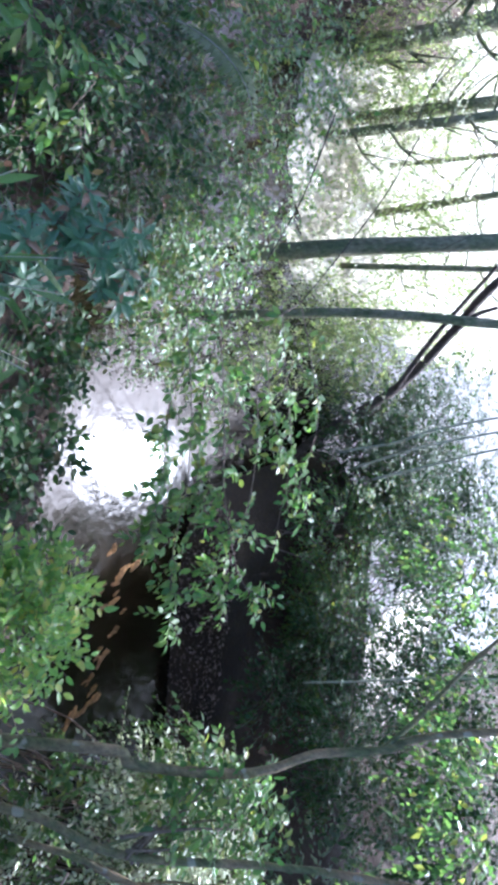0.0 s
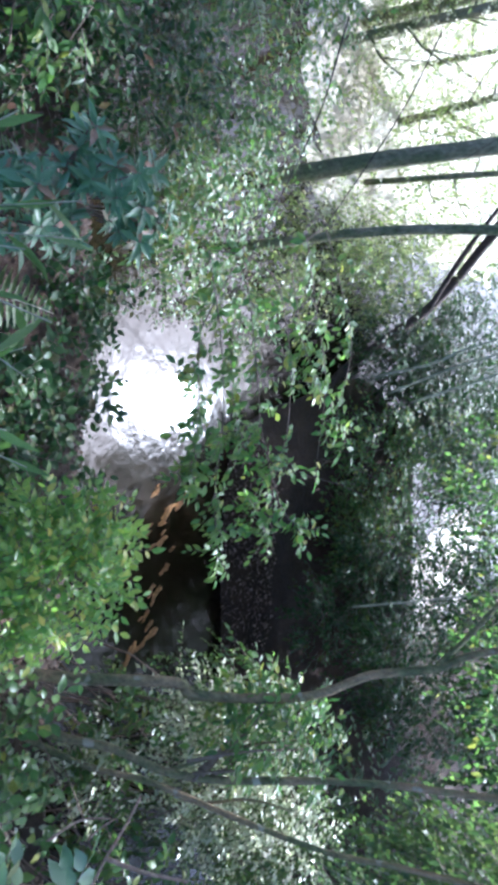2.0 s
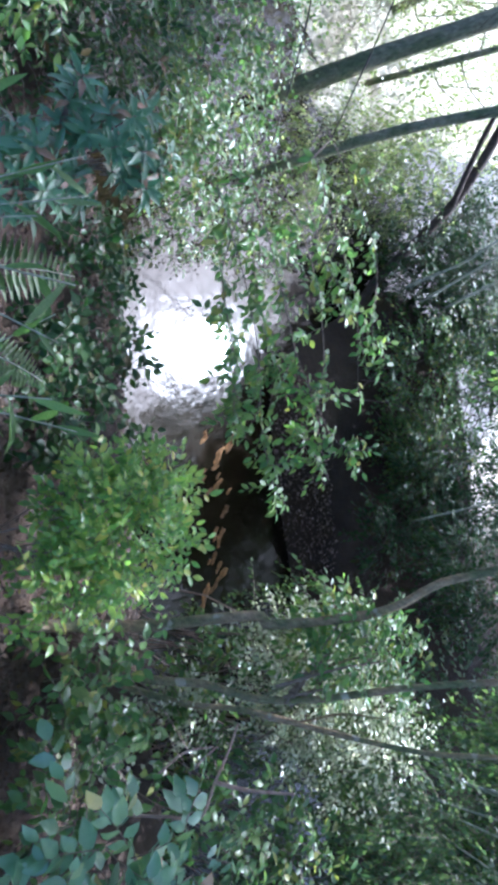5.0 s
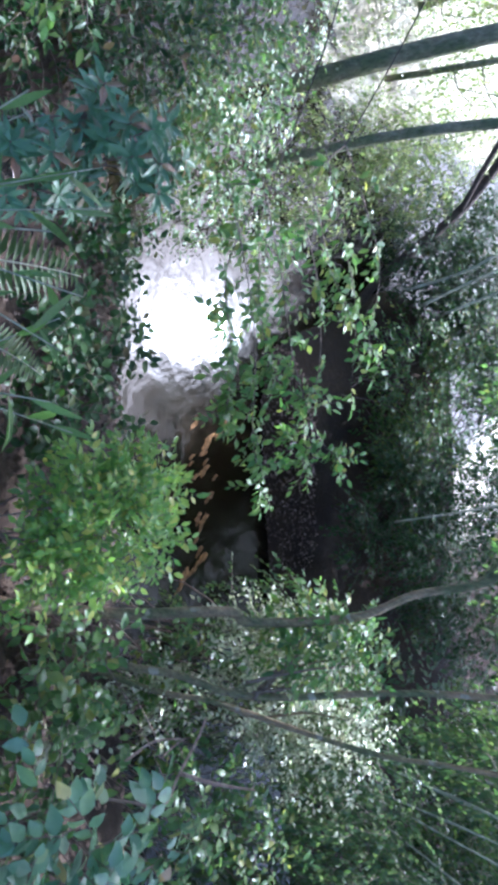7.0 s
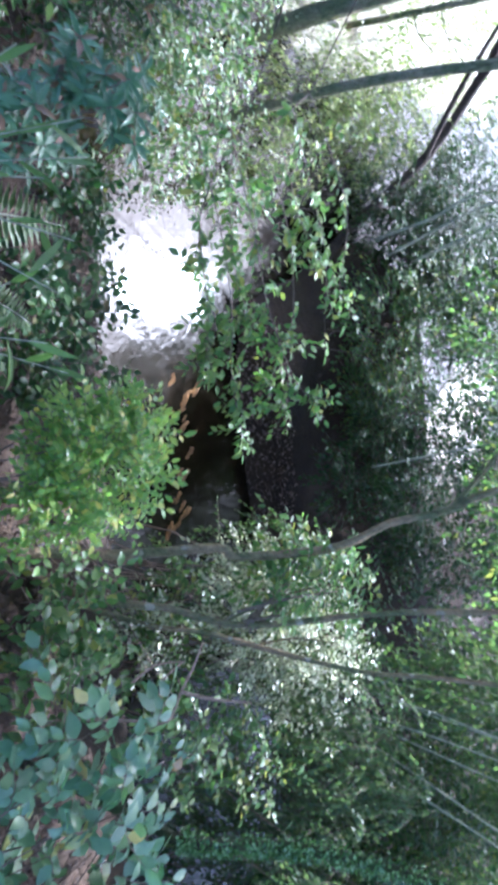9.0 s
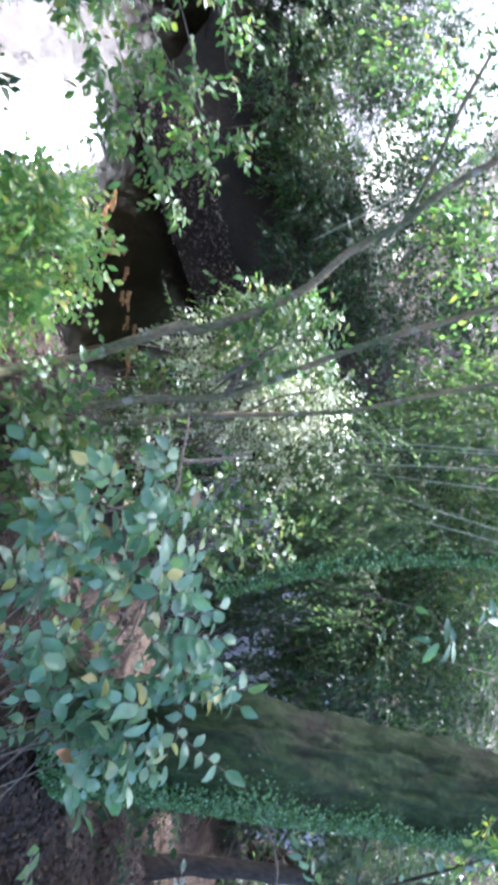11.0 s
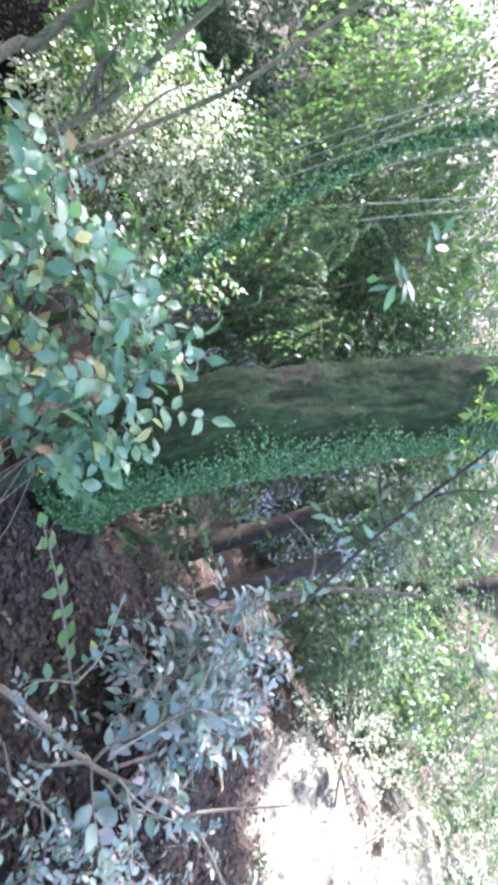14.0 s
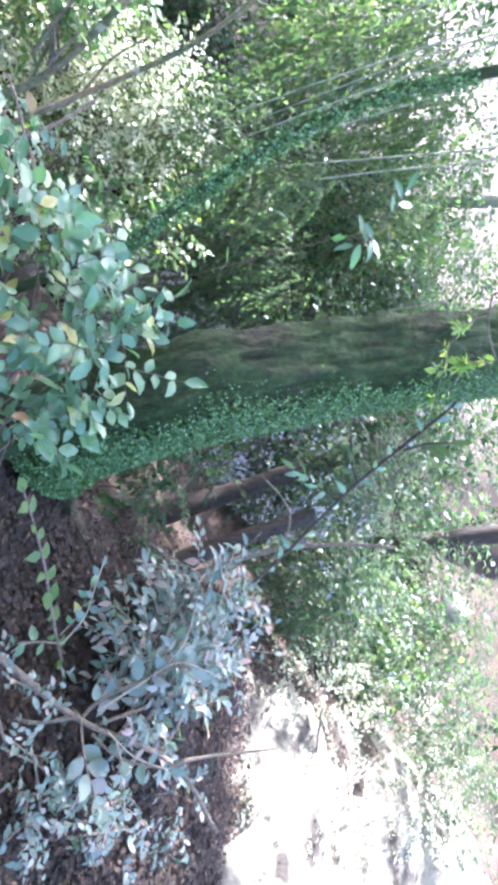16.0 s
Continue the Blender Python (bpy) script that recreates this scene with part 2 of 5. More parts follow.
def unit(v):
    return v / (np.linalg.norm(v, axis=-1, keepdims=True) + 1e-9)


# a leaf along +y, one unit long, its face to +z; width and fold come with the placing
LEAF_SHAPES = {
    "fine": ([(0, 0, 0), (-0.3, 0.17, 0.03), (0, 0.2, 0), (0.3, 0.17, 0.03), (-0.5, 0.44, 0.055), (0, 0.44, 0.0), (0.5, 0.44, 0.055), (-0.3, 0.76, 0.03), (0, 0.76, -0.03), (0.3, 0.76, 0.03), (0, 1.0, -0.12)],
             [(0, 2, 1), (0, 3, 2), (1, 2, 5, 4), (2, 3, 6, 5), (4, 5, 8, 7), (5, 6, 9, 8), (7, 8, 10), (8, 9, 10)]),
    "plain": ([(0, 0, 0), (-0.46, 0.38, 0.1), (0, 0.45, 0), (0.46, 0.38, 0.1), (0, 1.0, -0.06)], [(0, 2, 1), (0, 3, 2), (1, 2, 4), (2, 3, 4)]),
    "scrap": ([(0, 0, 0), (-0.45, 0.45, 0.07), (0, 1.0, 0), (0.45, 0.5, 0.07)], [(0, 3, 2, 1)]),
}


def leaf_frames(tips, normals, lengths, widths):
    """Rows of 3 x 3 bases, one for each leaf."""
    y = unit(np.asarray(tips, float))
    n = np.asarray(normals, float)
    x = unit(np.cross(y, n))
    z = np.cross(x, y)
    return np.stack([x * np.asarray(widths)[:, None], y * np.asarray(lengths)[:, None], z * np.asarray(lengths)[:, None]], 1)


def leaf_mesh(name, places, tips, normals, lengths, widths, material, shape="plain"):
    verts, faces = LEAF_SHAPES[shape]
    v = np.array(verts)
    base = leaf_frames(tips, normals, lengths, widths)
    allv = (np.einsum("vk,nkj->nvj", v, base) + np.asarray(places)[:, None]).reshape(-1, 3)
    counts = [len(f) for f in faces]
    idx = np.concatenate([np.array(f) for f in faces])
    n, k = len(places), len(v)
    loops = (idx[None] + (np.arange(n) * k)[:, None]).ravel()
    sizes = np.tile(counts, n)
    me = bpy.data.meshes.new(name)
    me.vertices.add(len(allv))
    me.vertices.foreach_set("co", allv.astype(np.float32).ravel())
    me.loops.add(len(loops))
    me.loops.foreach_set("vertex_index", loops.astype(np.int32))
    me.polygons.add(len(sizes))
    me.polygons.foreach_set("loop_start", np.r_[0, np.cumsum(sizes)[:-1]].astype(np.int32))
    me.polygons.foreach_set("use_smooth", np.ones(len(sizes), bool))
    me.materials.append(material)
    me.update(calc_edges=True)
    return me


def smooth_line(points, n):
    """A Catmull-Rom line of n points through the given ones."""
    p = np.asarray(points, float)
    p = np.vstack([2 * p[0] - p[1], p, 2 * p[-1] - p[-2]])
    out = []
    for s in np.linspace(0, len(p) - 3 - 1e-6, n):
        i, t = int(s), s - int(s)
        a, b, c, d = p[i : i + 4]
        out.append(0.5 * (2 * b + (c - a) * t + (2 * a - 5 * b + 4 * c - d) * t**2 + (3 * b - a - 3 * c + d) * t**3))
    return np.array(out)


class Wood:
    """Tapered tubes gathered into one mesh."""

    def __init__(self):
        self.v, self.f = [], []

    def tube(self, line, r0, r1, sides=6, rough=0.0, power=1.0, flare=0.0, ridges=0.0):
        """flare: how much wider the foot is; ridges: depth of lengthwise bark furrows."""
        line = np.asarray(line, float)
        gone = np.r_[0, np.cumsum(np.linalg.norm(np.diff(line, axis=0), axis=1))]
        n = len(line)
        way = unit(np.gradient(line, axis=0))
        ref = np.array([0.31, 0.77, 0.55]) if abs(way[0] @ unit(np.array([0.31, 0.77, 0.55]))) < 0.9 else np.array([1.0, 0, 0])
        start = len(self.v)
        for i in range(n):
            ref = unit(ref - way[i] * (ref @ way[i]))
            other = np.cross(way[i], ref)
            r = (r0 + (r1 - r0) * (i / (n - 1)) ** power) * (1 + flare * math.exp(-gone[i] / 0.22))
            for k in range(sides):
                a = 2 * math.pi * k / sides
                q = r * (1 + rough * (noise.noise(Vector(line[i] * 6 + k * 1.7)) + 0.5 * noise.noise(Vector(line[i] * 21 + k))))
                if ridges:
                    spot = Vector((9 * math.cos(a), 9 * math.sin(a), 5 * gone[i]))
                    q += ridges * (abs(noise.noise(spot)) * 2 + noise.noise(spot * 2.3) - 0.6)
                self.v.append(tuple(line[i] + q * (math.cos(a) * ref + math.sin(a) * other)))
        for i in range(n - 1):
            for k in range(sides):
                a, b = start + i * sides + k, start + i * sides + (k + 1) % sides
                self.f.append((a, b, b + sides, a + sides))
        self.f.append(tuple(start + k for k in reversed(range(sides))))
        self.f.append(tuple(start + (n - 1) * sides + k for k in range(sides)))
        return line

    def mesh(self, name, material):
        return mesh_from(name, self.v, self.f, material)


class Leaves:
    """Leaf places gathered for one plant."""

    def __init__(self):
        self.p, self.t, self.n, self.l = [], [], [], []

    def add(self, place, tip, normal, length):
        self.p.append(place), self.t.append(tip), self.n.append(normal), self.l.append(length)

    def mesh(self, name, material, shape="plain", ratio=0.5):
        le = np.array(self.l)
        return leaf_mesh(name, np.array(self.p), np.array(self.t), np.array(self.n), le, le * ratio, material, shape)

    def objects(self, parent, material, ratio=0.5, most=300, shape="fine"):
        """Each leaf an object of its own, on shared meshes of three curls; past most, one joined part."""
        v, f = LEAF_SHAPES[shape]
        kinds = []
        for curl in (0.25, 0.6, 1.1):
            kinds.append(mesh_from("leaf", [(x * ratio * 2 * 0.5, y, z * curl) for x, y, z in v], f, material))
        frames = leaf_frames(self.t, self.n, self.l, self.l)
        inv = parent.matrix_world.inverted()
        for i in range(min(most, len(self.p))):
            ob = new("leaf", kinds[i % 3])
            ob.parent = parent
            m = Matrix(np.vstack([np.column_stack([frames[i].T, self.p[i]]), [0, 0, 0, 1]]).tolist())
            ob.matrix_basis = inv @ m


def spray(wood, leaves, start, way, length, leaf, count, r=0.003, droop=0.3, spread=0.9):
    """A twig from start along way with leaves to both sides."""
    way = unit(np.asarray(way, float))
    pts = [np.asarray(start, float)]
    step = length / 4
    for _ in range(4):
        way = unit(way + rnd.normal(0, 0.16, 3) + np.array([0, 0, -droop * 0.25]))
        pts.append(pts[-1] + way * step)
    line = np.array(pts)
    if wood is not None:
        wood.tube(line, r, r * 0.4, 3)
    at = (np.arange(count) + 0.6) / count * 4
    k = np.minimum(at.astype(int), 3)
    steps = np.diff(line, axis=0)
    places = line[k] + steps[k] * (at - k)[:, None]
    along = unit(steps)[k]
    side = unit(np.stack([along[:, 1], -along[:, 0], np.zeros(count)], 1) + 1e-6) * np.where(np.arange(count) % 2, 1.0, -1.0)[:, None]
    tips = unit(along * 0.55 + side * spread + rnd.normal(0, 0.28, (count, 3)) - np.array([0, 0, droop * 0.5]))
    tips[-1] = along[-1]
    leaves.p.extend(places)
    leaves.t.extend(tips)
    leaves.n.extend(np.array([0, 0, 1.0]) + rnd.normal(0, 0.38, (count, 3)))
    leaves.l.extend(leaf * rnd.uniform(0.8, 1.2) * rnd.uniform(0.65, 1.15, count))
    return line


def ellipsoid(center, radii, n, shell=0.0):
    d = unit(rnd.normal(0, 1, (n, 3)))
    r = (shell + (1 - shell) * rnd.random(n)) ** (1 / 2.2)
    return np.asarray(center) + d * r[:, None] * np.asarray(radii), d


def foliage(wood, leaves, center, radii, twigs, twig, leaf, count, droop=0.4, r=0.003, rise=0.15, fall=0.0):
    places, ways = ellipsoid(center, radii, twigs)
    for p, d in zip(places, ways):
        spray(wood, leaves, p, d + np.array([0, 0, rise - fall]) + rnd.normal(0, 0.4, 3), twig * rnd.uniform(0.6, 1.3), leaf, count, r, droop)


def thing(name, base, label, category, group="", kind=""):
    ob = new(name)
    ob.empty_display_size = 0.1
    return tagged(ob, label, category, group, kind)


# ---- ground and water ----
WATER_Z = -2.6


def smooth01(t):
    t = min(max(t, 0.0), 1.0)
    return t * t * (3 - 2 * t)


def height(x, y):
    """The near bank falls to the stream; a far bank rises beyond it on the right; open water on the left."""
    d = y + 0.1 * x if x > 0 else y
    z = 0.1 * smooth01((x - 1) / 1.5) - 0.6 * smooth01((d - 0.4) / 1.0) - 0.35 * smooth01((d - 1.2) / 1.2) - 2.05 * smooth01((d - 1.95) / 1.1)
    shore = 4.6 + 0.1 * max(x, 0)
    far = smooth01((x + 0.1 + 0.15 * (y - 5)) / 1.3)
    z += far * (0.75 * smooth01((y - shore) / 0.8) + 0.6 * smooth01((y - shore - 0.9) / 1.5)) * (1 - smooth01((y - 7.3) / 2.0) * smooth01((5.5 - x) / 2.0))
    left = smooth01((-x - 2.0 - 0.3 * y) / 2.2)
    z += left * 2.6 * smooth01((y - 0.8) / 2.2) * (1 - smooth01((y - 7) / 4))
    z += smooth01((y - 60) / 60) * 4.0 + 4.0 * smooth01((x - 14) / 14)
    n = noise.noise(Vector((x * 1.3, y * 1.3, 0))) * 0.1 + noise.noise(Vector((x * 5, y * 5, 3))) * 0.035
    return z + n


def build_ground():
    s = np.linspace(-1, 1, 181)
    axis = np.sign(s) * (np.abs(s) * 9 + 340 * np.abs(s) ** 7)
    xs, ys = axis + 1.0, axis + 2.0
    verts = [(x, y, height(x, y)) for y in ys for x in xs]
    n = len(xs)
    faces = [(j * n + i, j * n + i + 1, (j + 1) * n + i + 1, (j + 1) * n + i) for j in range(n - 1) for i in range(n - 1)]
    tagged(new("ground", mesh_from("ground", verts, faces, SOIL)), "dark brown earth banks falling to a forest stream", "ground", kind="structure")
    w = mesh_from("water", [(-140, -60, WATER_Z), (140, -60, WATER_Z), (140, 140, WATER_Z), (-140, 140, WATER_Z)], [(0, 1, 2, 3)], WATER)
    tagged(new("water", w), "dark still stream water with bright sky and sun glints", "water", kind="structure")


def pale_sheet(name, label, x0, x1, y0, y1, rise, base=None, material=GLARE_SAND):
    """A low uneven pale sheet, added to burn white in the sun, whose edges sink into what lies round it; base: its
    level, or else it follows the ground.
    """
    nx, ny = 121, 121
    verts = []
    for j in range(ny):
        for i in range(nx):
            x, y = x0 + (x1 - x0) * i / (nx - 1), y0 + (y1 - y0) * j / (ny - 1)
            n = noise.noise(Vector((x * 1.7, y * 1.7, 7)))
            edge = min(x - x0, x1 - x, y - y0, y1 - y) - 0.3 + 0.9 * noise.noise(Vector((x * 0.55, y * 0.55, 3))) + 0.5 * n
            z = (height(x, y) if base is None else base) - 0.08 + (0.08 + rise) * smooth01(edge / 1.1) + 0.05 * noise.noise(Vector((x * 4, y * 4, 1))) + 0.03 * noise.noise(Vector((x * 13, y * 13, 1)))
            verts.append((x, y, z))
    faces = [(j * nx + i, j * nx + i + 1, (j + 1) * nx + i + 1, (j + 1) * nx + i) for j in range(ny - 1) for i in range(nx - 1)]
    tagged(new(name, mesh_from(name, verts, faces, material)), label, "ground", kind="structure")


build_ground()
# Two added sheets give the white glare behind trunks and thicket.
pale_sheet("glare_bank", "pale bank added for the bright glare beyond the stream", -22.0, -1.0, 5.5, 34.0, 0.12, WATER_Z)
pale_sheet("glare_bank", "pale flat added for the white gaps behind the far thicket", 1.6, 6.5, 8.8, 13.5, 0.12, WATER_Z)
# Added sheet painted paler than the soil so the clearing burns white.
pale_sheet("sunlit_patch", "bare ground of a sunlit clearing, painted pale for glare", 2.35, 10.0, -4.5, 1.1, 0.05, material=GLARE_EARTH)


# ---- trees ----
def up_to(line, top, lean=0.25):
    """The line carried on to the height top along its last stretch, bending upright."""
    p = [np.array(q, float) for q in line]
    way = unit(p[-1] - p[-2])
    while p[-1][2] < top:
        way = unit(way + np.array([0, 0, lean]))
        p.append(p[-1] + way * 0.8)
    return [tuple(q) for q in p]


def rooted(line, depth=0.06):
    """The line begun below the ground."""
    p = [np.array(q, float) for q in line]
    way = unit(p[0] - p[1])
    way = unit(way * 0.35 + np.array([0, 0, -1.0]))
    while p[0][2] > height(p[0][0], p[0][1]) - depth:
        p.insert(0, p[0] + unit(way) * 0.12)
    return [tuple(q) for q in p]


def root_line(base, angle):
    """A root that creeps out of the trunk's foot into the soil."""
    x, y, z = base
    c, s = math.cos(angle), math.sin(angle)
    return [(x + 0.08 * c, y + 0.08 * s, z + 0.12)] + [(x + q * c, y + q * s, height(x + q * c, y + q * s) + dz) for q, dz in ((0.22, 0.04), (0.36, 0.0), (0.55, -0.06))]


def tree(name, line, r0, r1, bark, label, shade_crown=None, leaf=LEAF_GREEN, sides=10, group="", leaf_size=0.22, category="tree", rough=0.12, limbs=(), power=0.8, flare=0.0, ridges=0.0, rings=4):
    """Trunk along line, limbs, and an added canopy of leafy twigs, out of view for shade, given as (center, radii,
    twigs).
    """
    root = thing(name, None, label, category, group)
    w = Wood()
    w.tube(smooth_line(line, max(12, rings * len(line))), r0, r1, sides, rough, power, flare, ridges)
    child("trunk", w.mesh("trunk", bark), root)
    for path, ra, rb in limbs:
        w = Wood()
        w.tube(smooth_line(path, 4 * len(path)), ra, rb, 6, rough)
        child("limb", w.mesh("limb", bark), root)
    if shade_crown:
        lv = Leaves()
        for center, radii, twigs in shade_crown:
            foliage(None, lv, center, radii, twigs, leaf_size * 4, leaf_size, 8, 0.5)
            w = Wood()
            top = np.array(line[-1])
            w.tube(smooth_line([top, (top + np.array(center)) / 2 + np.array([0, 0, 0.4]), center], 9), r1, r1 * 0.3, 6, rough)
            child("limb", w.mesh("limb", bark), root)
        child("shade_crown", lv.mesh("shade_crown", leaf, "scrap", 0.6), root, kind="stuff")
    return root


BACK = "trunks beyond the stream"
# Leaf masses overhead are unseen, set where they block the sun.
tree("tree", up_to(rooted([(-1.82, 5.34, -2.87), (-2.06, 5.99, -1.82), (-2.22, 6.54, -0.42)]), 8), 0.095, 0.055, BARK_HAZE, "slender grey-green tree trunk standing in hazy light", [((-3.0, 7.9, 6.6), (1.6, 1.6, 0.8), 300), ((-2.7, 9.4, 6.0), (1.7, 1.2, 0.8), 400), ((-3.4, 6.4, 4.4), (1.4, 1.2, 0.7), 300), ((-1.4, 5.8, 6.4), (1.5, 1.2, 0.7), 260)], group=BACK)
tree("tree", up_to(rooted([(-1.19, 5.25, -2.55), (-1.39, 5.92, -1.44), (-1.40, 6.39, -0.27)]), 7), 0.055, 0.035, BARK_HAZE, "thin grey tree trunk in hazy light", None, group=BACK)
for line, r in (([(-4.40, 6.38, -2.98), (-4.85, 7.15, -0.94)], 0.11), ([(-3.91, 6.93, -2.60), (-4.17, 7.56, -0.96)], 0.075), ([(-3.36, 6.24, -3.10), (-3.56, 6.58, -2.44), (-3.82, 7.20, -0.81)], 0.06), ([(-3.04, 7.75, -2.97), (-3.46, 8.43, -1.09)], 0.05), ([(-5.45, 7.42, -2.32), (-5.57, 7.81, -1.21)], 0.06), ([(-2.24, 7.13, -2.44), (-2.34, 7.82, -0.77)], 0.035), ([(-3.83, 8.02, -2.98), (-4.08, 8.68, -1.24)], 0.035)):
    a, b = np.array(line[0]), np.array(line[-1])
    arms = []
    for q, w in ((0.4, 0.4), (0.55, 0.5), (0.66, -0.6), (0.8, -0.45), (0.88, 0.55), (0.97, -0.5)):
        p = a * (1 - q) + b * q
        tip = p + np.array([w * 1.1, rnd.uniform(-0.4, 0.2), rnd.uniform(0.15, 0.7)])
        mid = (p + tip) / 2 + np.array([0, 0, -0.06])
        arms.append(([p, mid, tip], r * 0.3, 0.006))
        arms.append(([mid, mid + np.array([w * 0.3, -0.1, 0.3]), mid + np.array([w * 0.5, -0.1, 0.6])], r * 0.15, 0.005))
    tree("tree", up_to(line, 7), r, r * 0.6, BARK_HAZE, "straight grey tree trunk against the bright water", None, group=BACK, limbs=arms)
# Added tree, out of view; its canopy keeps skylight off the undergrowth.
tree("tree", rooted([(-2.9, 1.2, 0.0), (-2.8, 1.3, 1.5), (-2.7, 1.4, 3.0)]), 0.09, 0.05, BARK_DARK, "unseen evergreen tree added to shade the undergrowth", [((-1.7, 2.4, 3.3), (1.5, 1.5, 0.5), 760), ((-2.6, 3.9, 4.0), (1.5, 1.2, 0.6), 200)], leaf=LEAF_SHADE_MASS)
# Its unseen leaf masses are added to darken the water round the glint.
tree("leaning_tree", up_to(rooted([(0.94, 6.35, -2.83), (0.73, 6.46, -2.71), (-0.05, 6.74, -2.33), (-0.81, 7.11, -1.50), (-1.48, 7.21, -0.99), (-1.91, 7.21, -0.68)]), 5), 0.055, 0.04, BARK_DARK, "dark leaning tree trunk over the stream", [((-2.1, 8.9, 6.6), (1.2, 1.2, 0.7), 240), ((-3.4, 11.0, 6.8), (1.6, 1.6, 0.8), 260), ((0.6, 16.6, 7.4), (1.6, 1.2, 0.8), 90), ((3.2, 13.6, 6.9), (1.2, 1.6, 0.8), 110)], limbs=[([(-0.80, 7.02, -1.46), (-1.32, 7.06, -1.17), (-1.63, 7.07, -0.96), (-2.16, 7.07, -0.55)], 0.035, 0.02), ([(-1.39, 7.11, -1.00), (-1.65, 7.15, -0.75), (-1.75, 7.19, -0.53)], 0.035, 0.02)])
tree("sapling", up_to(rooted([(1.02, 1.17, -0.54), (1.1, 1.35, -0.52), (1.17, 1.58, -0.39), (1.19, 1.87, -0.11), (1.23, 1.91, -0.04), (1.22, 2.12, 0.23), (1.18, 2.21, 0.36), (1.11, 2.31, 0.48), (1.05, 2.43, 0.69), (0.99, 2.49, 0.79), (0.90, 2.59, 1.04)]), 2.4), 0.027, 0.012, BARK_PALE, "wavy pale sapling with lichen patches", None, limbs=[([(1.06, 2.42, 0.68), (0.96, 2.49, 0.75), (0.85, 2.55, 0.82), (0.71, 2.62, 0.90), (0.56, 2.68, 1.01)], 0.012, 0.007)], rough=0.2)
tree("sapling", up_to(rooted([(1.14, 1.25, -0.67), (1.27, 1.37, -0.54), (1.36, 1.52, -0.36), (1.41, 1.66, -0.22), (1.48, 1.78, -0.04), (1.50, 1.91, 0.13), (1.47, 2.14, 0.45), (1.44, 2.30, 0.76)]), 2.4), 0.023, 0.009, BARK_PALE, "slim bent brown sapling on the bank", rough=0.2, limbs=[([(1.48, 1.78, -0.04), (1.44, 1.89, 0.05), (1.39, 2.02, 0.17), (1.36, 2.13, 0.31)], 0.008, 0.004)])
tree("sapling", up_to(rooted([(1.40, 1.47, -0.59), (1.53, 1.65, -0.36), (1.59, 1.82, -0.15), (1.67, 1.96, 0.09), (1.75, 2.14, 0.45), (1.75, 2.28, 0.75)]), 2.4), 0.016, 0.008, BARK_PALE, "slim dark sapling on the bank", rough=0.2, limbs=[([(1.59, 1.82, -0.15), (1.65, 1.91, -0.01), (1.63, 2.04, 0.15), (1.65, 2.13, 0.30)], 0.008, 0.004)])
IVY = [(1.97, 0.56, 0.08), (1.96, 0.57, 0.16), (1.98, 0.61, 0.32), (2.00, 0.64, 0.44), (2.06, 0.70, 0.59), (2.17, 0.78, 0.72), (2.30, 0.88, 0.85), (2.43, 0.97, 0.98), (2.60, 1.08, 1.16), (2.75, 1.18, 1.30)]
# Overhead leaf masses are added out of view to shade the near bank.
ivy_tree = tree("ivy_tree", up_to(rooted(IVY, 0.12), 7), 0.158, 0.1, BARK_MOSS, "thick mossy leaning tree trunk with ivy on one side", limbs=[(root_line(IVY[0], a), 0.05, 0.012) for a in (-2.4, -0.7, 1.2)], shade_crown=[((2.5, 6.9, 6.6), (1.1, 0.6, 0.4), 260), ((1.2, 5.9, 6.2), (1.4, 1.2, 0.7), 130), ((1.5, 3.0, 5.8), (1.2, 1.2, 0.6), 130), ((0.1, 8.7, 6.8), (1.1, 1.0, 0.6), 100)], sides=72, rough=0.07, power=2.0, flare=0.28, ridges=0.02, rings=14)
IVY_THIN = [(1.73, 1.03, 0.39), (1.74, 1.07, 0.46), (1.75, 1.19, 0.63), (1.75, 1.24, 0.73), (1.76, 1.32, 0.92), (1.78, 1.38, 1.13), (1.81, 1.40, 1.30), (1.84, 1.40, 1.46)]
ivy_stem = tree("ivy_tree", up_to(rooted(IVY_THIN), 3), 0.021, 0.014, BARK_MOSS, "thin leaning stem wrapped in ivy", rough=0.2)
# The leaf masses far from this trunk are unseen shade for the thickets.
tree("tree", up_to(rooted([(4.69, 4.93, -0.34), (4.93, 4.92, 0.19), (5.16, 4.86, 0.82)]), 7), 0.07, 0.05, BARK_HAZE, "grey trunk in the far woodland", [((4.6, 13.0, 6.4), (2.2, 1.8, 1.2), 320), ((4.6, 16.0, 7.0), (2.4, 1.8, 1.0), 300), ((5.6, 9.5, 5.0), (2.0, 1.8, 1.6), 280), ((4.5, 7.9, 5.2), (1.0, 1.2, 0.7), 110), ((6.4, 13.5, 6.0), (2.0, 1.8, 1.0), 240)])
# Its leaf masses lie behind the camera, added to cut skylight.
tree("tree", up_to(rooted([(5.98, 1.86, -0.02), (6.09, 1.93, 0.52)]), 7), 0.1, 0.07, BARK_DARK, "dark trunk in the far woodland", [((2.2, -2.2, 6.0), (2.6, 1.8, 0.9), 260), ((-2.4, -1.2, 6.2), (2.4, 2.2, 0.9), 260)])


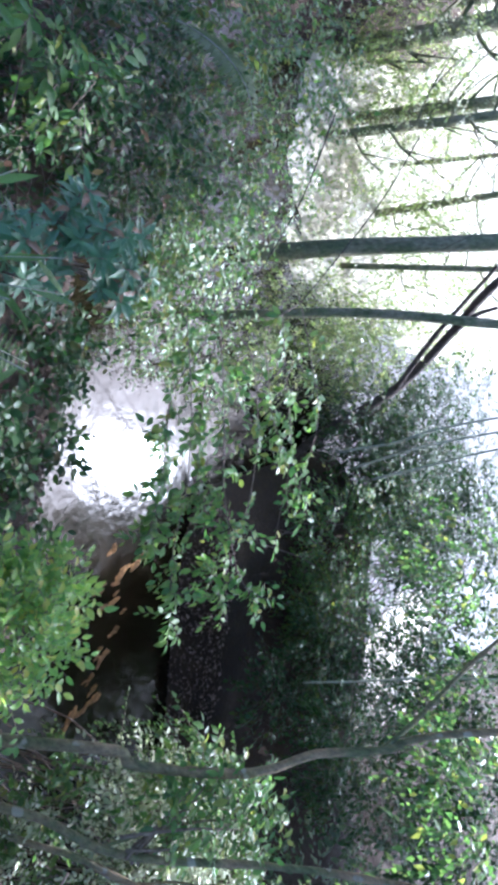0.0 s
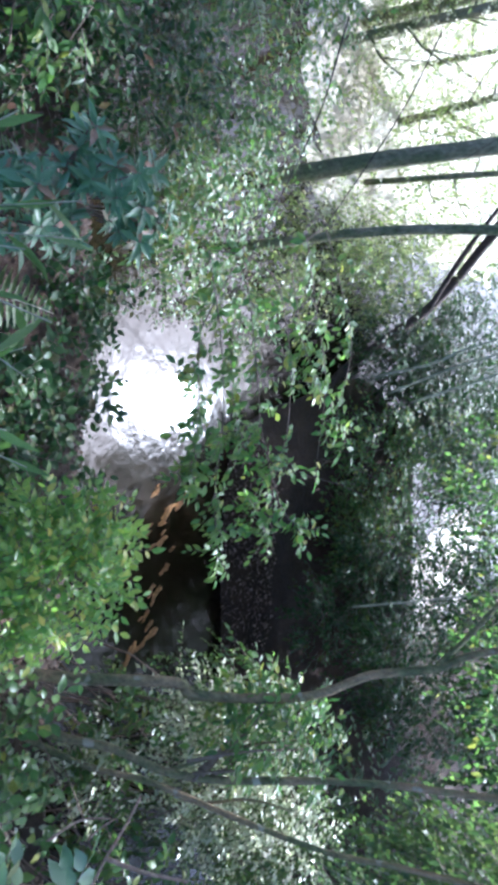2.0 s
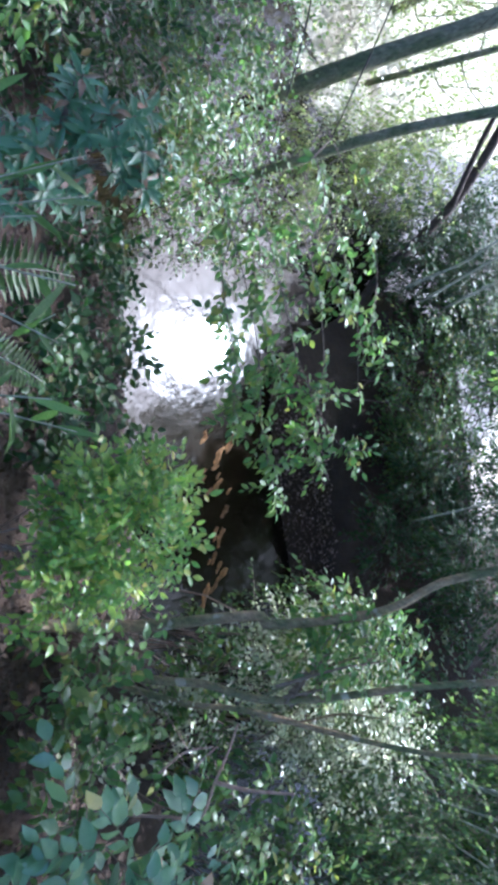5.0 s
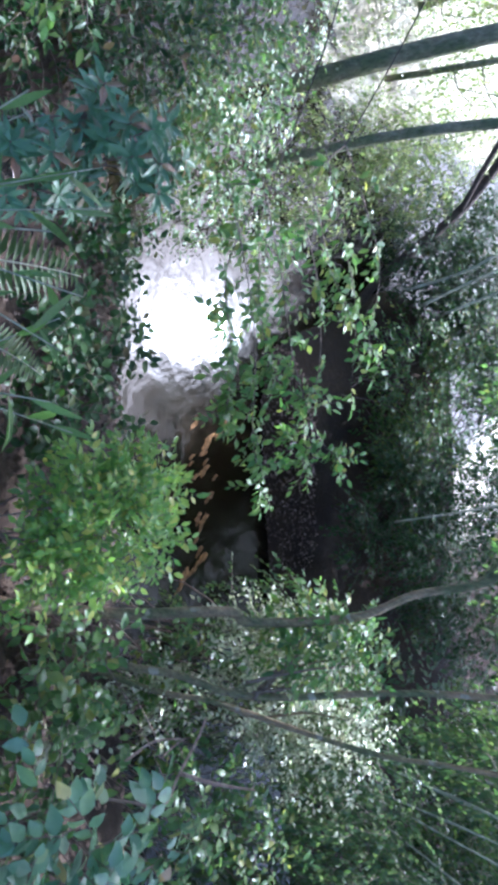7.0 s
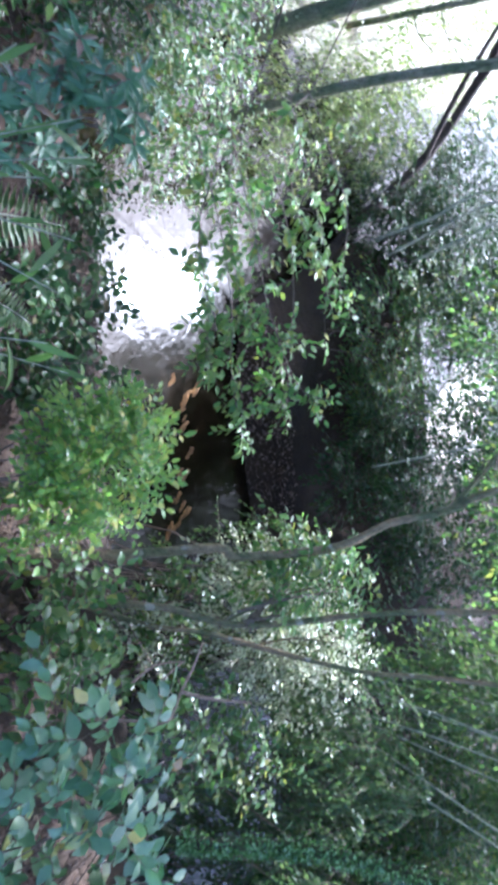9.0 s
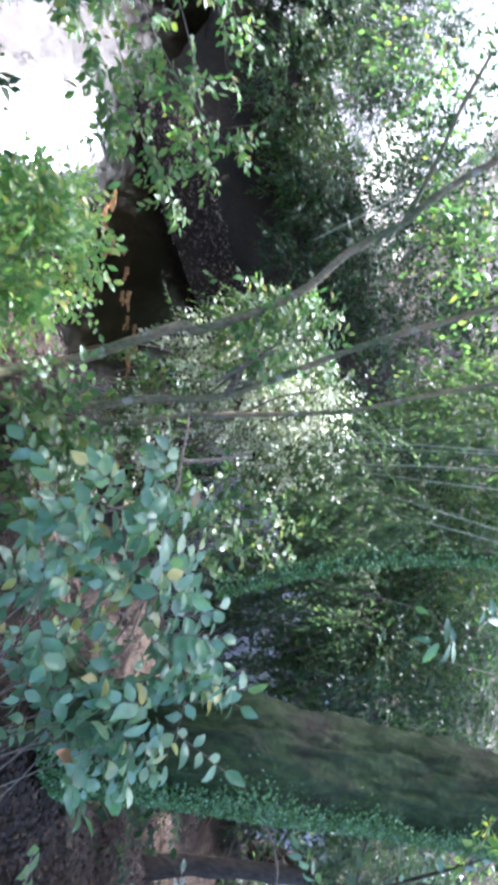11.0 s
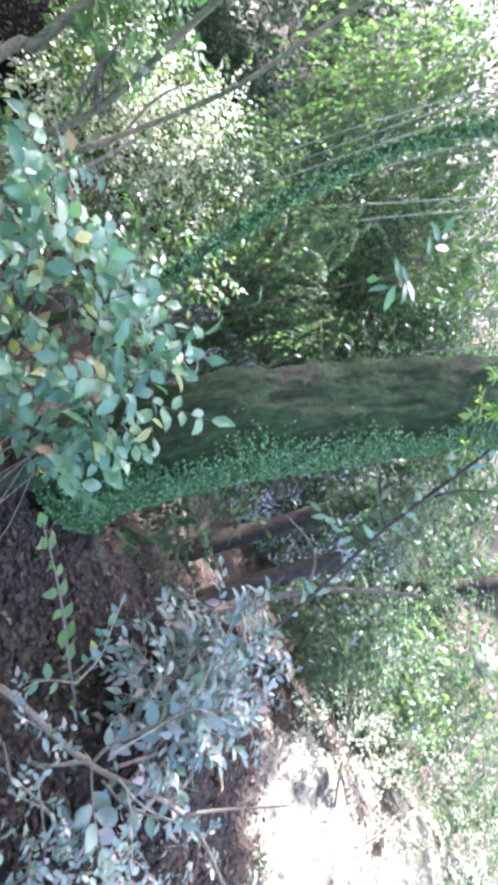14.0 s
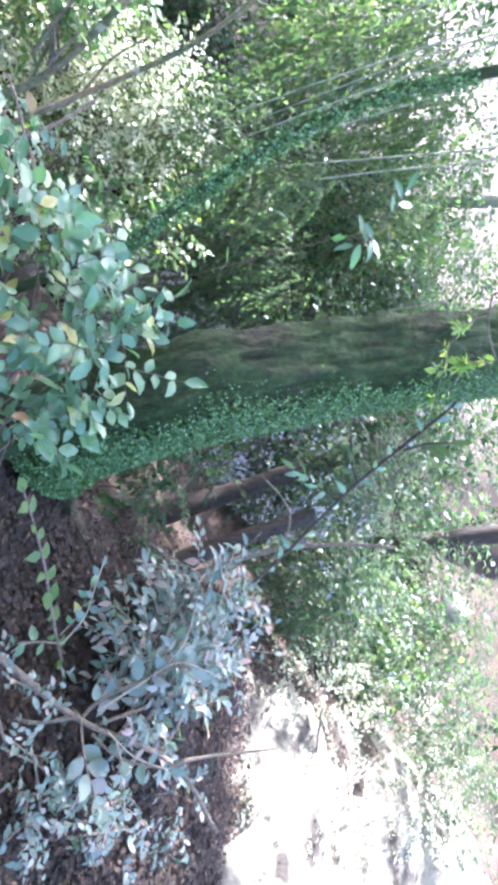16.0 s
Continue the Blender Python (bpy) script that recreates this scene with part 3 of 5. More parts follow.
def ivy_cover(root, line, r_of, side, width, count, size, parts):
    """Ivy leaves lying on the trunk about the way `side`."""
    lv = Leaves()
    ln = smooth_line(line, 60)
    way = unit(np.gradient(ln, axis=0))
    at = rnd.random(count)
    k = np.minimum((at * 59).astype(int), 58)
    c = ln[k] + (ln[k + 1] - ln[k]) * (at * 59 - k)[:, None]
    a = unit(side - way[k] * (way[k] @ side)[:, None])
    b = np.cross(way[k], a)
    th = (rnd.normal(0, width, count) * (0.8 + 0.3 * np.sin(at * 23.0) * np.sin(at * 9.0 + 1.0)))[:, None]
    out = np.cos(th) * a + np.sin(th) * b
    lv.p = list(c + out * (r_of(at) + rnd.uniform(0.0, 0.02, count))[:, None])
    lv.t = list(unit(rnd.normal(0, 1, (count, 3)) - np.array([0, 0, 0.8])))
    lv.n = list(out + rnd.normal(0, 0.35, (count, 3)))
    lv.l = list(size * rnd.uniform(0.6, 1.3, count))
    lv.objects(root, LEAF_IVY, 0.95, parts, "plain")
    rest = Leaves()
    rest.p, rest.t, rest.n, rest.l = lv.p[parts:], lv.t[parts:], lv.n[parts:], lv.l[parts:]
    child("ivy", rest.mesh("ivy", LEAF_IVY, "plain", 0.95), root, "dense small ivy leaves", kind="stuff")


# ---- leafy plants ----
def bush(name, label, masses, leaf_material, leaf, twig, count, base=None, droop=0.4, shape="fine", ratio=0.6, category="shrub", fall=0.0, bark=TWIG, parts=0, part_material=None, stems=2, hang=None, group="", stem_r=0.007, ground_base=True, whorl=False, thin=1.0):
    """Leafy twigs within the masses, stems from base (or from the point hang above), nearest leaves as parts."""
    root = thing(name, None, label, category, group)
    w, lv = Wood(), Leaves()
    if shape != "fine":
        leaf, more = leaf * 0.72, 1.75
    else:
        more = 1.0
    for center, radii, twigs in masses:
        twigs = int(twigs * more * thin)
        if whorl:
            for p, d in zip(*ellipsoid(center, radii, twigs)):
                rosette(w, lv, p, unit(d * 0.6 + np.array([0, 0, 0.9])), twig, leaf, count)
        else:
            foliage(w, lv, center, radii, twigs, twig, leaf, count, droop, fall=fall, r=leaf * 0.035)
        start = hang or base
        if start is not None:
            for k in range(1 if hang else stems):
                end = np.array(center) + rnd.uniform(-0.6, 0.6, 3) * np.array(radii)
                reach = np.linalg.norm(end - np.array(start))
                side = np.array([*rnd.uniform(-0.22, 0.22, 2), 0.0]) * reach
                foot = np.array(start) * 0.12 + np.array([end[0], end[1], start[2]]) * 0.88 + side * 0.4 if hang else np.array(start) + side
                if not hang and base[2] < end[2] - 0.3 and ground_base:
                    foot[2] = height(foot[0], foot[1]) - 0.05
                mid = foot * 0.5 + end * 0.5 + rnd.normal(0, 0.06 if hang else 0.09, 3) * reach
                sw = Wood()
                sw.tube(smooth_line([foot, mid, end], 9), stem_r * (0.6 if hang else 1.0), stem_r * 0.3, 5, 0.15)
                child("stem", sw.mesh("stem", BARK_DARK if hang else bark), root)
    if w.v:
        child("brushwood", w.mesh("brushwood", bark), root, kind="stuff")
    if parts:
        order = rnd.permutation(len(lv.p))
        lv.p, lv.t, lv.n, lv.l = ([some[i] for i in order] for some in (lv.p, lv.t, lv.n, lv.l))
        lv.objects(root, part_material or leaf_material, ratio, parts)
        lv.p, lv.t, lv.n, lv.l = lv.p[parts:], lv.t[parts:], lv.n[parts:], lv.l[parts:]
    if lv.p:
        child("foliage", lv.mesh("foliage", leaf_material, shape, ratio), root, kind="stuff")
    return root


def rosette(w, lv, p, axis, twig, leaf, count):
    """A shoot with its leaves in a ring round the tip."""
    w.tube(np.array([p - axis * twig * 1.5, p - axis * twig * 0.6, p]), leaf * 0.05, leaf * 0.03, 4)
    a = unit(np.cross(axis, rnd.normal(0, 1, 3)))
    b = np.cross(axis, a)
    for k in range(count):
        th = 2.4 * k
        out = math.cos(th) * a + math.sin(th) * b
        tip = unit(out + axis * (0.75 - 1.1 * k / count) + rnd.normal(0, 0.12, 3))
        lv.add(p - axis * twig * 0.3 * (1 - k / count), tip, axis + out * -0.2, leaf * rnd.uniform(0.7, 1.1))


def leafy_branch(name, label, lines, origin, part_material, material, leaf, twig, count, sprays):
    """Long shoots that part from one limb, each with short leafy side twigs and gaps between them."""
    root = thing(name, None, label, "branch")
    limb, w, lv = Wood(), Wood(), Leaves()
    fork = np.mean([line[0] for line in lines], axis=0) + np.array([-0.12, 0.05, 0.04])
    limb.tube(smooth_line([origin, (np.array(origin) + fork) / 2 + np.array([-0.05, 0, 0.08]), fork], 12), 0.004, 0.003, 5, 0.15)
    for line in lines:
        w.tube(smooth_line([fork, (fork + np.array(line[0])) / 2 + rnd.normal(0, 0.02, 3), line[0]], 6), 0.004, 0.003, 4)
        ln = w.tube(smooth_line(line, 30), 0.003, 0.0012, 4)
        way = unit(np.gradient(ln, axis=0))
        for at in rnd.random(sprays):
            k = int(at * 29.9)
            spray(w, lv, ln[k], way[k] * 0.7 + rnd.normal(0, 0.6, 3), twig * rnd.uniform(0.4, 1.2), leaf, count, 0.0018, 0.5)
        spray(w, lv, ln[-1], way[-1], twig * 0.7, leaf, count, 0.0018, 0.4)
    child("limb", limb.mesh("limb", BARK_DARK), root)
    child("brushwood", w.mesh("brushwood", TWIG), root, kind="stuff")
    order = rnd.permutation(len(lv.p))
    lv.p, lv.t, lv.n, lv.l = ([some[i] for i in order] for some in (lv.p, lv.t, lv.n, lv.l))
    lv.objects(root, part_material, 0.5, 280)
    lv.p, lv.t, lv.n, lv.l = lv.p[280:], lv.t[280:], lv.n[280:], lv.l[280:]
    if lv.p:
        child("foliage", lv.mesh("foliage", material, "fine", 0.5), root, kind="stuff")
    return root


def ground_at(x, y, down=0.05):
    return (x, y, height(x, y) - down)


# Dark leaf colours here stand in for shade on the bank.
bush("undergrowth", "mixed undergrowth on the steep bank, shade put into its leaves", [((-1.13, 1.37, -0.30), (0.24, 0.20, 0.24), 50), ((-1.52, 1.88, -0.50), (0.29, 0.25, 0.32), 130), ((-1.08, 1.87, -0.48), (0.27, 0.23, 0.32), 140), ((-0.92, 1.45, -0.49), (0.25, 0.21, 0.18), 45)], LEAF_SHADE_MASS, 0.062, 0.2, 8, ground_at(-1.1, 1.6), 0.5, shape="plain", ratio=0.45, parts=300, part_material=LEAF_SHADE)
bush("shrub", "yellow-green leaf sprays catching a little light", [((-1.04, 1.24, -0.17), (0.14, 0.12, 0.14), 12), ((-1.03, 1.36, -0.16), (0.08, 0.07, 0.08), 8), ((-1.13, 1.17, -0.17), (0.06, 0.05, 0.10), 6)], LEAF_GREEN, 0.06, 0.2, 9, ground_at(-1.0, 1.3), 0.7, ratio=0.42, parts=200, part_material=LEAF_FRESH)
bush("undergrowth", "dim evergreen thicket further up the stream", [((-2.12, 2.71, -0.81), (0.31, 0.27, 0.38), 110), ((-1.53, 3.27, -1.25), (0.38, 0.32, 0.34), 110), ((-2.63, 3.93, -1.21), (0.54, 0.46, 0.41), 130), ((-2.33, 4.90, -1.98), (0.48, 0.41, 0.43), 70), ((-1.19, 3.81, -1.66), (0.47, 0.40, 0.26), 110), ((-0.83, 2.77, -1.09), (0.20, 0.17, 0.17), 50)], LEAF_GREEN, 0.075, 0.28, 8, ground_at(-2.6, 2.8), 0.6, shape="plain")
bush("rhododendron", "big-leaved evergreen shrub with reddish new leaves", [((-0.42, 1.14, 0.20), (0.17, 0.14, 0.22), 40), ((-0.36, 0.95, 0.16), (0.15, 0.13, 0.12), 22), ((-0.42, 1.37, 0.12), (0.12, 0.1, 0.12), 16)], LEAF_RHODO_MASS, 0.064, 0.09, 10, ground_at(-0.5, 0.95), 0.3, ratio=0.3, parts=300, part_material=LEAF_RHODO, stem_r=0.007, whorl=True)
bush("shrub", "bright green small-leaved bush in the light", [((0.62, 1.25, -0.07), (0.19, 0.17, 0.2), 270), ((0.70, 1.06, -0.1), (0.17, 0.15, 0.11), 80), ((0.52, 1.42, -0.1), (0.11, 0.10, 0.11), 60)], LEAF_BRIGHT_MASS, 0.035, 0.13, 9, ground_at(0.6, 0.95), 0.35, ratio=0.5, parts=300, part_material=LEAF_BRIGHT, stem_r=0.004)
leafy_branch("hanging_branch", "backlit leafy branch hanging over the stream", [[(-0.5, 2.21, -0.36), (-0.17, 2.28, -0.33), (0.2, 2.3, -0.3), (0.52, 2.26, -0.29), (0.79, 2.23, -0.23)], [(-0.53, 2.34, -0.28), (-0.14, 2.42, -0.25), (0.25, 2.45, -0.2), (0.54, 2.47, -0.1), (0.67, 2.5, -0.02)], [(-0.37, 2.51, -0.19), (-0.07, 2.56, -0.15), (0.29, 2.55, -0.14), (0.56, 2.46, -0.2), (0.72, 2.46, -0.15)], [(-0.15, 2.19, -0.37), (0.23, 2.2, -0.36), (0.45, 2.16, -0.36)], [(-0.34, 2.43, -0.38), (0.07, 2.44, -0.38), (0.32, 2.48, -0.32)]], (-1.5, 2.6, 0.0), LEAF_FRESH, LEAF_FRESH_MASS, 0.05, 0.15, 7, 36)
bush("undergrowth", "low leaves trailing over the water's edge", [((-0.68, 4.78, -2.51), (0.26, 0.22, 0.26), 50), ((-0.61, 4.36, -2.53), (0.20, 0.17, 0.20), 30), ((-0.50, 5.22, -2.48), (0.28, 0.24, 0.22), 44), ((-0.65, 3.81, -2.37), (0.18, 0.16, 0.18), 24)], LEAF_GREEN, 0.06, 0.2, 8, ground_at(-2.2, 3.6), 0.8, shape="plain", stem_r=0.005)
leafy_branch("hanging_branch", "fresh green branch trailing down through the gap", [[(-0.71, 2.85, -0.31), (-0.32, 2.94, -0.27), (0.02, 2.99, -0.22), (0.42, 2.96, -0.22)], [(-0.6, 3.03, -0.25), (-0.18, 3.13, -0.17), (0.19, 3.11, -0.21), (0.3, 3.13, -0.16)], [(-0.52, 2.76, -0.32), (-0.14, 2.84, -0.26), (0.02, 2.88, -0.2)]], (-1.7, 3.3, 0.1), LEAF_FRESH, LEAF_FRESH_MASS, 0.056, 0.16, 6, 20)
bush("evergreen_shrub", "dense dark evergreen foliage on the far bank", [((0.91, 6.58, -1.66), (0.61, 0.52, 0.55), 260), ((1.58, 6.26, -1.59), (0.36, 0.30, 0.53), 140), ((0.57, 7.18, -1.39), (0.39, 0.33, 0.39), 80)], LEAF_GREEN, 0.08, 0.25, 9, ground_at(0.9, 6.0), 0.5, shape="plain")
bush("evergreen_shrub", "sparse dark foliage glinting on the far bank", [((2.08, 6.71, -1.03), (0.68, 0.58, 0.56), 150), ((2.33, 6.05, -1.04), (0.40, 0.34, 0.35), 80), ((3.04, 5.88, -0.68), (0.40, 0.34, 0.58), 120), ((2.27, 5.36, -1.51), (0.33, 0.28, 0.22), 40)], LEAF_SHADE_MASS, 0.085, 0.25, 9, ground_at(2.2, 6.4), 0.5, shape="plain")
bush("tree_foliage", "bright yellow-green leaves hanging from above", [((0.66, 4.76, 0.20), (0.41, 0.35, 0.29), 60), ((1.57, 3.74, 0.50), (0.12, 0.10, 0.14), 22), ((1.76, 3.71, 0.74), (0.35, 0.29, 0.21), 60), ((1.62, 5.09, 0.28), (0.41, 0.35, 0.27), 50)], LEAF_GREEN, 0.075, 0.25, 8, None, 1.0, category="branch", fall=0.5, shape="plain", hang=(1.6, 4.6, 2.6), stem_r=0.006, thin=0.6)
bush("tree_foliage", "foliage between the far trunks, hazy backlight painted into its green", [((-1.41, 7.4, -2.1), (0.35, 0.35, 0.4), 110), ((-1.43, 6.9, -2.2), (0.3, 0.3, 0.35), 90), ((-1.35, 8.1, -2.0), (0.4, 0.4, 0.4), 100), ((-4.42, 6.82, -2.26), (0.89, 0.76, 1.19), 340), ((-3.68, 7.87, -2.24), (0.86, 0.73, 1.33), 340), ((-2.64, 6.86, -2.67), (0.63, 0.54, 0.84), 221), ((-2.28, 8.07, -1.67), (0.67, 0.57, 0.67), 153), ((-1.44, 6.31, -2.75), (0.84, 0.71, 0.71), 289), ((-0.54, 5.47, -2.74), (0.35, 0.29, 0.35), 68), ((-1.21, 7.00, -2.07), (0.53, 0.45, 0.66), 187), ((-1.07, 5.70, -2.23), (0.52, 0.44, 0.52), 140), ((-4.97, 9.15, -1.96), (1.82, 1.54, 0.82), 240), ((-4.47, 6.51, -1.54), (0.56, 0.48, 0.70), 150), ((-4.50, 7.73, -1.59), (0.47, 0.40, 0.55), 90), ((-2.14, 9.28, -1.45), (0.74, 0.63, 0.58), 170), ((-2.96, 8.41, -1.67), (0.55, 0.47, 0.55), 110)], LEAF_GLOW, 0.07, 0.5, 14, None, 1.3, category="branch", fall=0.2, hang=(-2.0, 8.5, 4.0), shape="scrap", stem_r=0.006, thin=0.5)
bush("tree_foliage", "foliage in the sunlit gap, its glow painted into pale leaves", [((-3.97, 7.20, -1.53), (0.94, 0.80, 0.80), 120), ((-2.80, 7.97, -1.50), (0.67, 0.57, 0.67), 80), ((-3.59, 6.94, -1.98), (0.64, 0.54, 0.43), 60), ((-4.74, 7.11, -1.23), (0.52, 0.44, 0.45), 50), ((-1.92, 6.28, -2.22), (0.50, 0.43, 0.38), 40)], LEAF_SUN, 0.06, 0.26, 9, None, 0.8, category="branch", fall=0.3, hang=(-2.2, 7.6, 4.0), shape="plain", stem_r=0.005)
bush("leafy_sapling", "bright green leaf cluster on the bent sapling", [((1.36, 2.13, 0.31), (0.12, 0.10, 0.13), 34), ((1.38, 2.02, 0.17), (0.13, 0.11, 0.11), 26), ((1.23, 2.10, 0.23), (0.05, 0.04, 0.09), 8), ((1.39, 2.22, 0.14), (0.15, 0.13, 0.26), 60), ((1.42, 2.10, -0.01), (0.10, 0.09, 0.13), 20)], LEAF_GREEN, 0.046, 0.13, 8, (1.49, 1.85, 0.05), 0.3, ratio=0.5, ground_base=False, category="branch", parts=300, part_material=LEAF_FRESH)
bush("shrub", "sunlit feathery saplings beyond the bank", [((1.59, 2.51, -0.25), (0.18, 0.15, 0.30), 90), ((1.95, 2.57, -0.02), (0.24, 0.21, 0.31), 130), ((2.12, 2.31, -0.42), (0.19, 0.16, 0.25), 60), ((2.40, 2.44, 0.09), (0.22, 0.19, 0.22), 80), ((1.61, 2.16, -0.50), (0.14, 0.12, 0.17), 36)], LEAF_LIME, 0.05, 0.34, 17, ground_at(2.3, 2.6), 1.5, fall=0.6, shape="plain", thin=0.5)
bush("shrub", "leaves in a patch of sun, the sparkle painted in pale", [((1.61, 2.32, -0.12), (0.20, 0.17, 0.31), 70), ((1.93, 2.38, 0.08), (0.14, 0.12, 0.23), 50), ((1.94, 2.38, -0.18), (0.21, 0.18, 0.27), 70), ((1.65, 1.79, -0.52), (0.11, 0.09, 0.11), 14), ((1.44, 2.09, -0.17), (0.13, 0.11, 0.11), 28), ((1.61, 1.72, -0.41), (0.08, 0.07, 0.11), 18), ((1.52, 1.21, -0.41), (0.06, 0.05, 0.07), 12), ((1.64, 2.20, -0.03), (0.11, 0.09, 0.11), 22), ((1.84, 2.16, -0.20), (0.17, 0.14, 0.25), 50), ((2.18, 2.34, -0.07), (0.15, 0.13, 0.21), 40)], LEAF_SUN, 0.045, 0.18, 9, ground_at(2.0, 2.3), 0.4, shape="plain")
bush("shrub", "drooping olive-green foliage curtains", [((3.09, 2.43, -0.02), (0.24, 0.20, 0.30), 160), ((2.94, 2.79, 0.23), (0.21, 0.18, 0.31), 120), ((2.77, 3.01, -0.33), (0.22, 0.19, 0.30), 90), ((3.16, 2.43, -0.37), (0.21, 0.18, 0.25), 80), ((2.55, 2.65, 0.18), (0.40, 0.34, 0.17), 110), ((3.14, 2.35, 0.18), (0.31, 0.27, 0.21), 90), ((3.28, 2.24, -0.48), (0.18, 0.15, 0.25), 80), ((2.80, 2.22, -0.46), (0.17, 0.14, 0.17), 50)], LEAF_HAZE, 0.05, 0.42, 20, ground_at(3.3, 2.4), 1.9, fall=0.9, shape="plain", thin=0.42)
bush("tree_foliage", "yellow-green drooping leaves of an overhanging tree", [((2.66, 3.60, 0.76), (0.30, 0.26, 0.38), 110), ((2.58, 3.33, 0.47), (0.22, 0.19, 0.29), 70), ((3.36, 3.71, 0.96), (0.33, 0.28, 0.29), 80), ((2.82, 4.02, 1.04), (0.25, 0.21, 0.33), 60), ((3.25, 4.47, 1.03), (0.46, 0.39, 0.32), 90), ((4.13, 4.14, 0.85), (0.48, 0.41, 0.34), 110)], LEAF_LIME, 0.07, 0.4, 13, None, 1.7, category="branch", fall=0.9, shape="plain", hang=(2.6, 3.6, 2.8), stem_r=0.006, thin=0.5)
bush("shrub", "hazy leafy thicket behind the mossy trunk", [((5.49, 0.66, 0.05), (0.35, 0.3, 0.3), 90), ((4.97, 0.69, 0.4), (0.3, 0.25, 0.25), 60), ((4.07, 3.06, 0.54), (0.37, 0.32, 0.33), 110), ((4.24, 2.96, -0.02), (0.26, 0.22, 0.34), 80), ((4.58, 2.79, -0.52), (0.27, 0.23, 0.50), 80), ((4.74, 2.12, -1.06), (0.32, 0.27, 0.32), 70), ((4.10, 3.62, 0.69), (0.45, 0.38, 0.40), 130), ((4.98, 3.62, 0.67), (0.50, 0.42, 0.35), 110), ((3.96, 3.88, 0.30), (0.42, 0.35, 0.42), 110)], LEAF_GREEN, 0.07, 0.42, 14, ground_at(4.4, 1.9), 1.4, fall=0.4, shape="plain", thin=0.55)
bush("shrub", "glossy broad-leaved shrub close by", [((1.47, 0.65, 0.45), (0.15, 0.13, 0.13), 44), ((1.68, 0.51, 0.48), (0.09, 0.08, 0.13), 34), ((1.29, 0.72, 0.50), (0.09, 0.07, 0.07), 18), ((1.65, 0.37, 0.35), (0.07, 0.06, 0.09), 16), ((1.58, 0.40, 0.24), (0.11, 0.09, 0.11), 12), ((1.16, 0.75, 0.39), (0.08, 0.07, 0.18), 18), ((1.24, 0.89, 0.49), (0.07, 0.06, 0.10), 12), ((1.68, 0.65, 0.53), (0.09, 0.08, 0.09), 18), ((1.47, 0.56, 0.18), (0.13, 0.11, 0.09), 24), ((1.28, 0.54, 0.32), (0.17, 0.15, 0.14), 30)], LEAF_GLOSSY_MASS, 0.06, 0.14, 7, ground_at(1.55, 0.05), 0.3, ratio=0.6, bark=TWIG, stem_r=0.004, parts=300, part_material=LEAF_GLOSSY, thin=0.62)
bush("shrub", "grey-green broad-leaved twiggy shrub", [((2.48, 0.01, 0.25), (0.16, 0.14, 0.19), 90), ((2.59, 0.28, 0.34), (0.10, 0.08, 0.12), 34), ((2.55, -0.18, 0.14), (0.14, 0.12, 0.20), 70), ((2.46, -0.40, 0.05), (0.2, 0.17, 0.12), 40), ((2.76, 0.10, 0.32), (0.12, 0.11, 0.12), 34)], LEAF_PURPLE_MASS, 0.05, 0.15, 8, ground_at(2.5, -0.3), 0.3, ratio=0.46, parts=300, part_material=LEAF_PURPLE, bark=TWIG_RED, stems=4)
bush("undergrowth", "low bluish small-leaved cover on the leaf litter", [((2.09, -0.39, 0.19), (0.13, 0.11, 0.10), 26), ((2.11, -0.51, 0.21), (0.10, 0.08, 0.10), 30), ((2.28, -0.54, 0.24), (0.09, 0.07, 0.14), 30), ((2.00, -0.27, 0.18), (0.10, 0.08, 0.06), 16), ((2.57, -0.51, 0.20), (0.10, 0.08, 0.16), 26), ((2.36, -0.40, 0.17), (0.07, 0.06, 0.13), 18), ((2.77, -0.41, 0.22), (0.10, 0.09, 0.14), 26)], LEAF_PURPLE_MASS, 0.032, 0.11, 8, ground_at(2.35, -0.5, 0.02), 0.2, ratio=0.5, parts=200, part_material=LEAF_PURPLE, thin=0.55)
bush("shrub", "grey-green thicket beside the water", [((3.83, 0.69, 0.26), (0.24, 0.20, 0.33), 170), ((6.49, -0.01, 0.12), (0.54, 0.46, 0.45), 170), ((3.50, 1.15, 0.58), (0.17, 0.14, 0.22), 80), ((5.33, 1.07, 0.50), (0.45, 0.39, 0.25), 120), ((5.99, 0.42, 0.40), (0.50, 0.42, 0.23), 110)], LEAF_HAZE, 0.06, 0.22, 9, ground_at(4.2, -0.1), 0.5, shape="plain")
# Leaves painted pale to look sunlit.
bush("shrub", "shrubs in full light, sunlight painted into pale leaves", [((3.7, -0.45, 0.12), (0.25, 0.2, 0.12), 26), ((4.5, -0.75, 0.14), (0.4, 0.3, 0.16), 34), ((3.95, 0.16, 0.16), (0.24, 0.2, 0.22), 60), ((4.4, -0.25, 0.16), (0.26, 0.22, 0.2), 34), ((4.96, 0.49, 0.22), (0.42, 0.35, 0.34), 90), ((5.3, -0.1, 0.3), (0.34, 0.29, 0.4), 80)], LEAF_SUN, 0.045, 0.22, 9, ground_at(4.6, 0.1), 0.5, shape="plain")
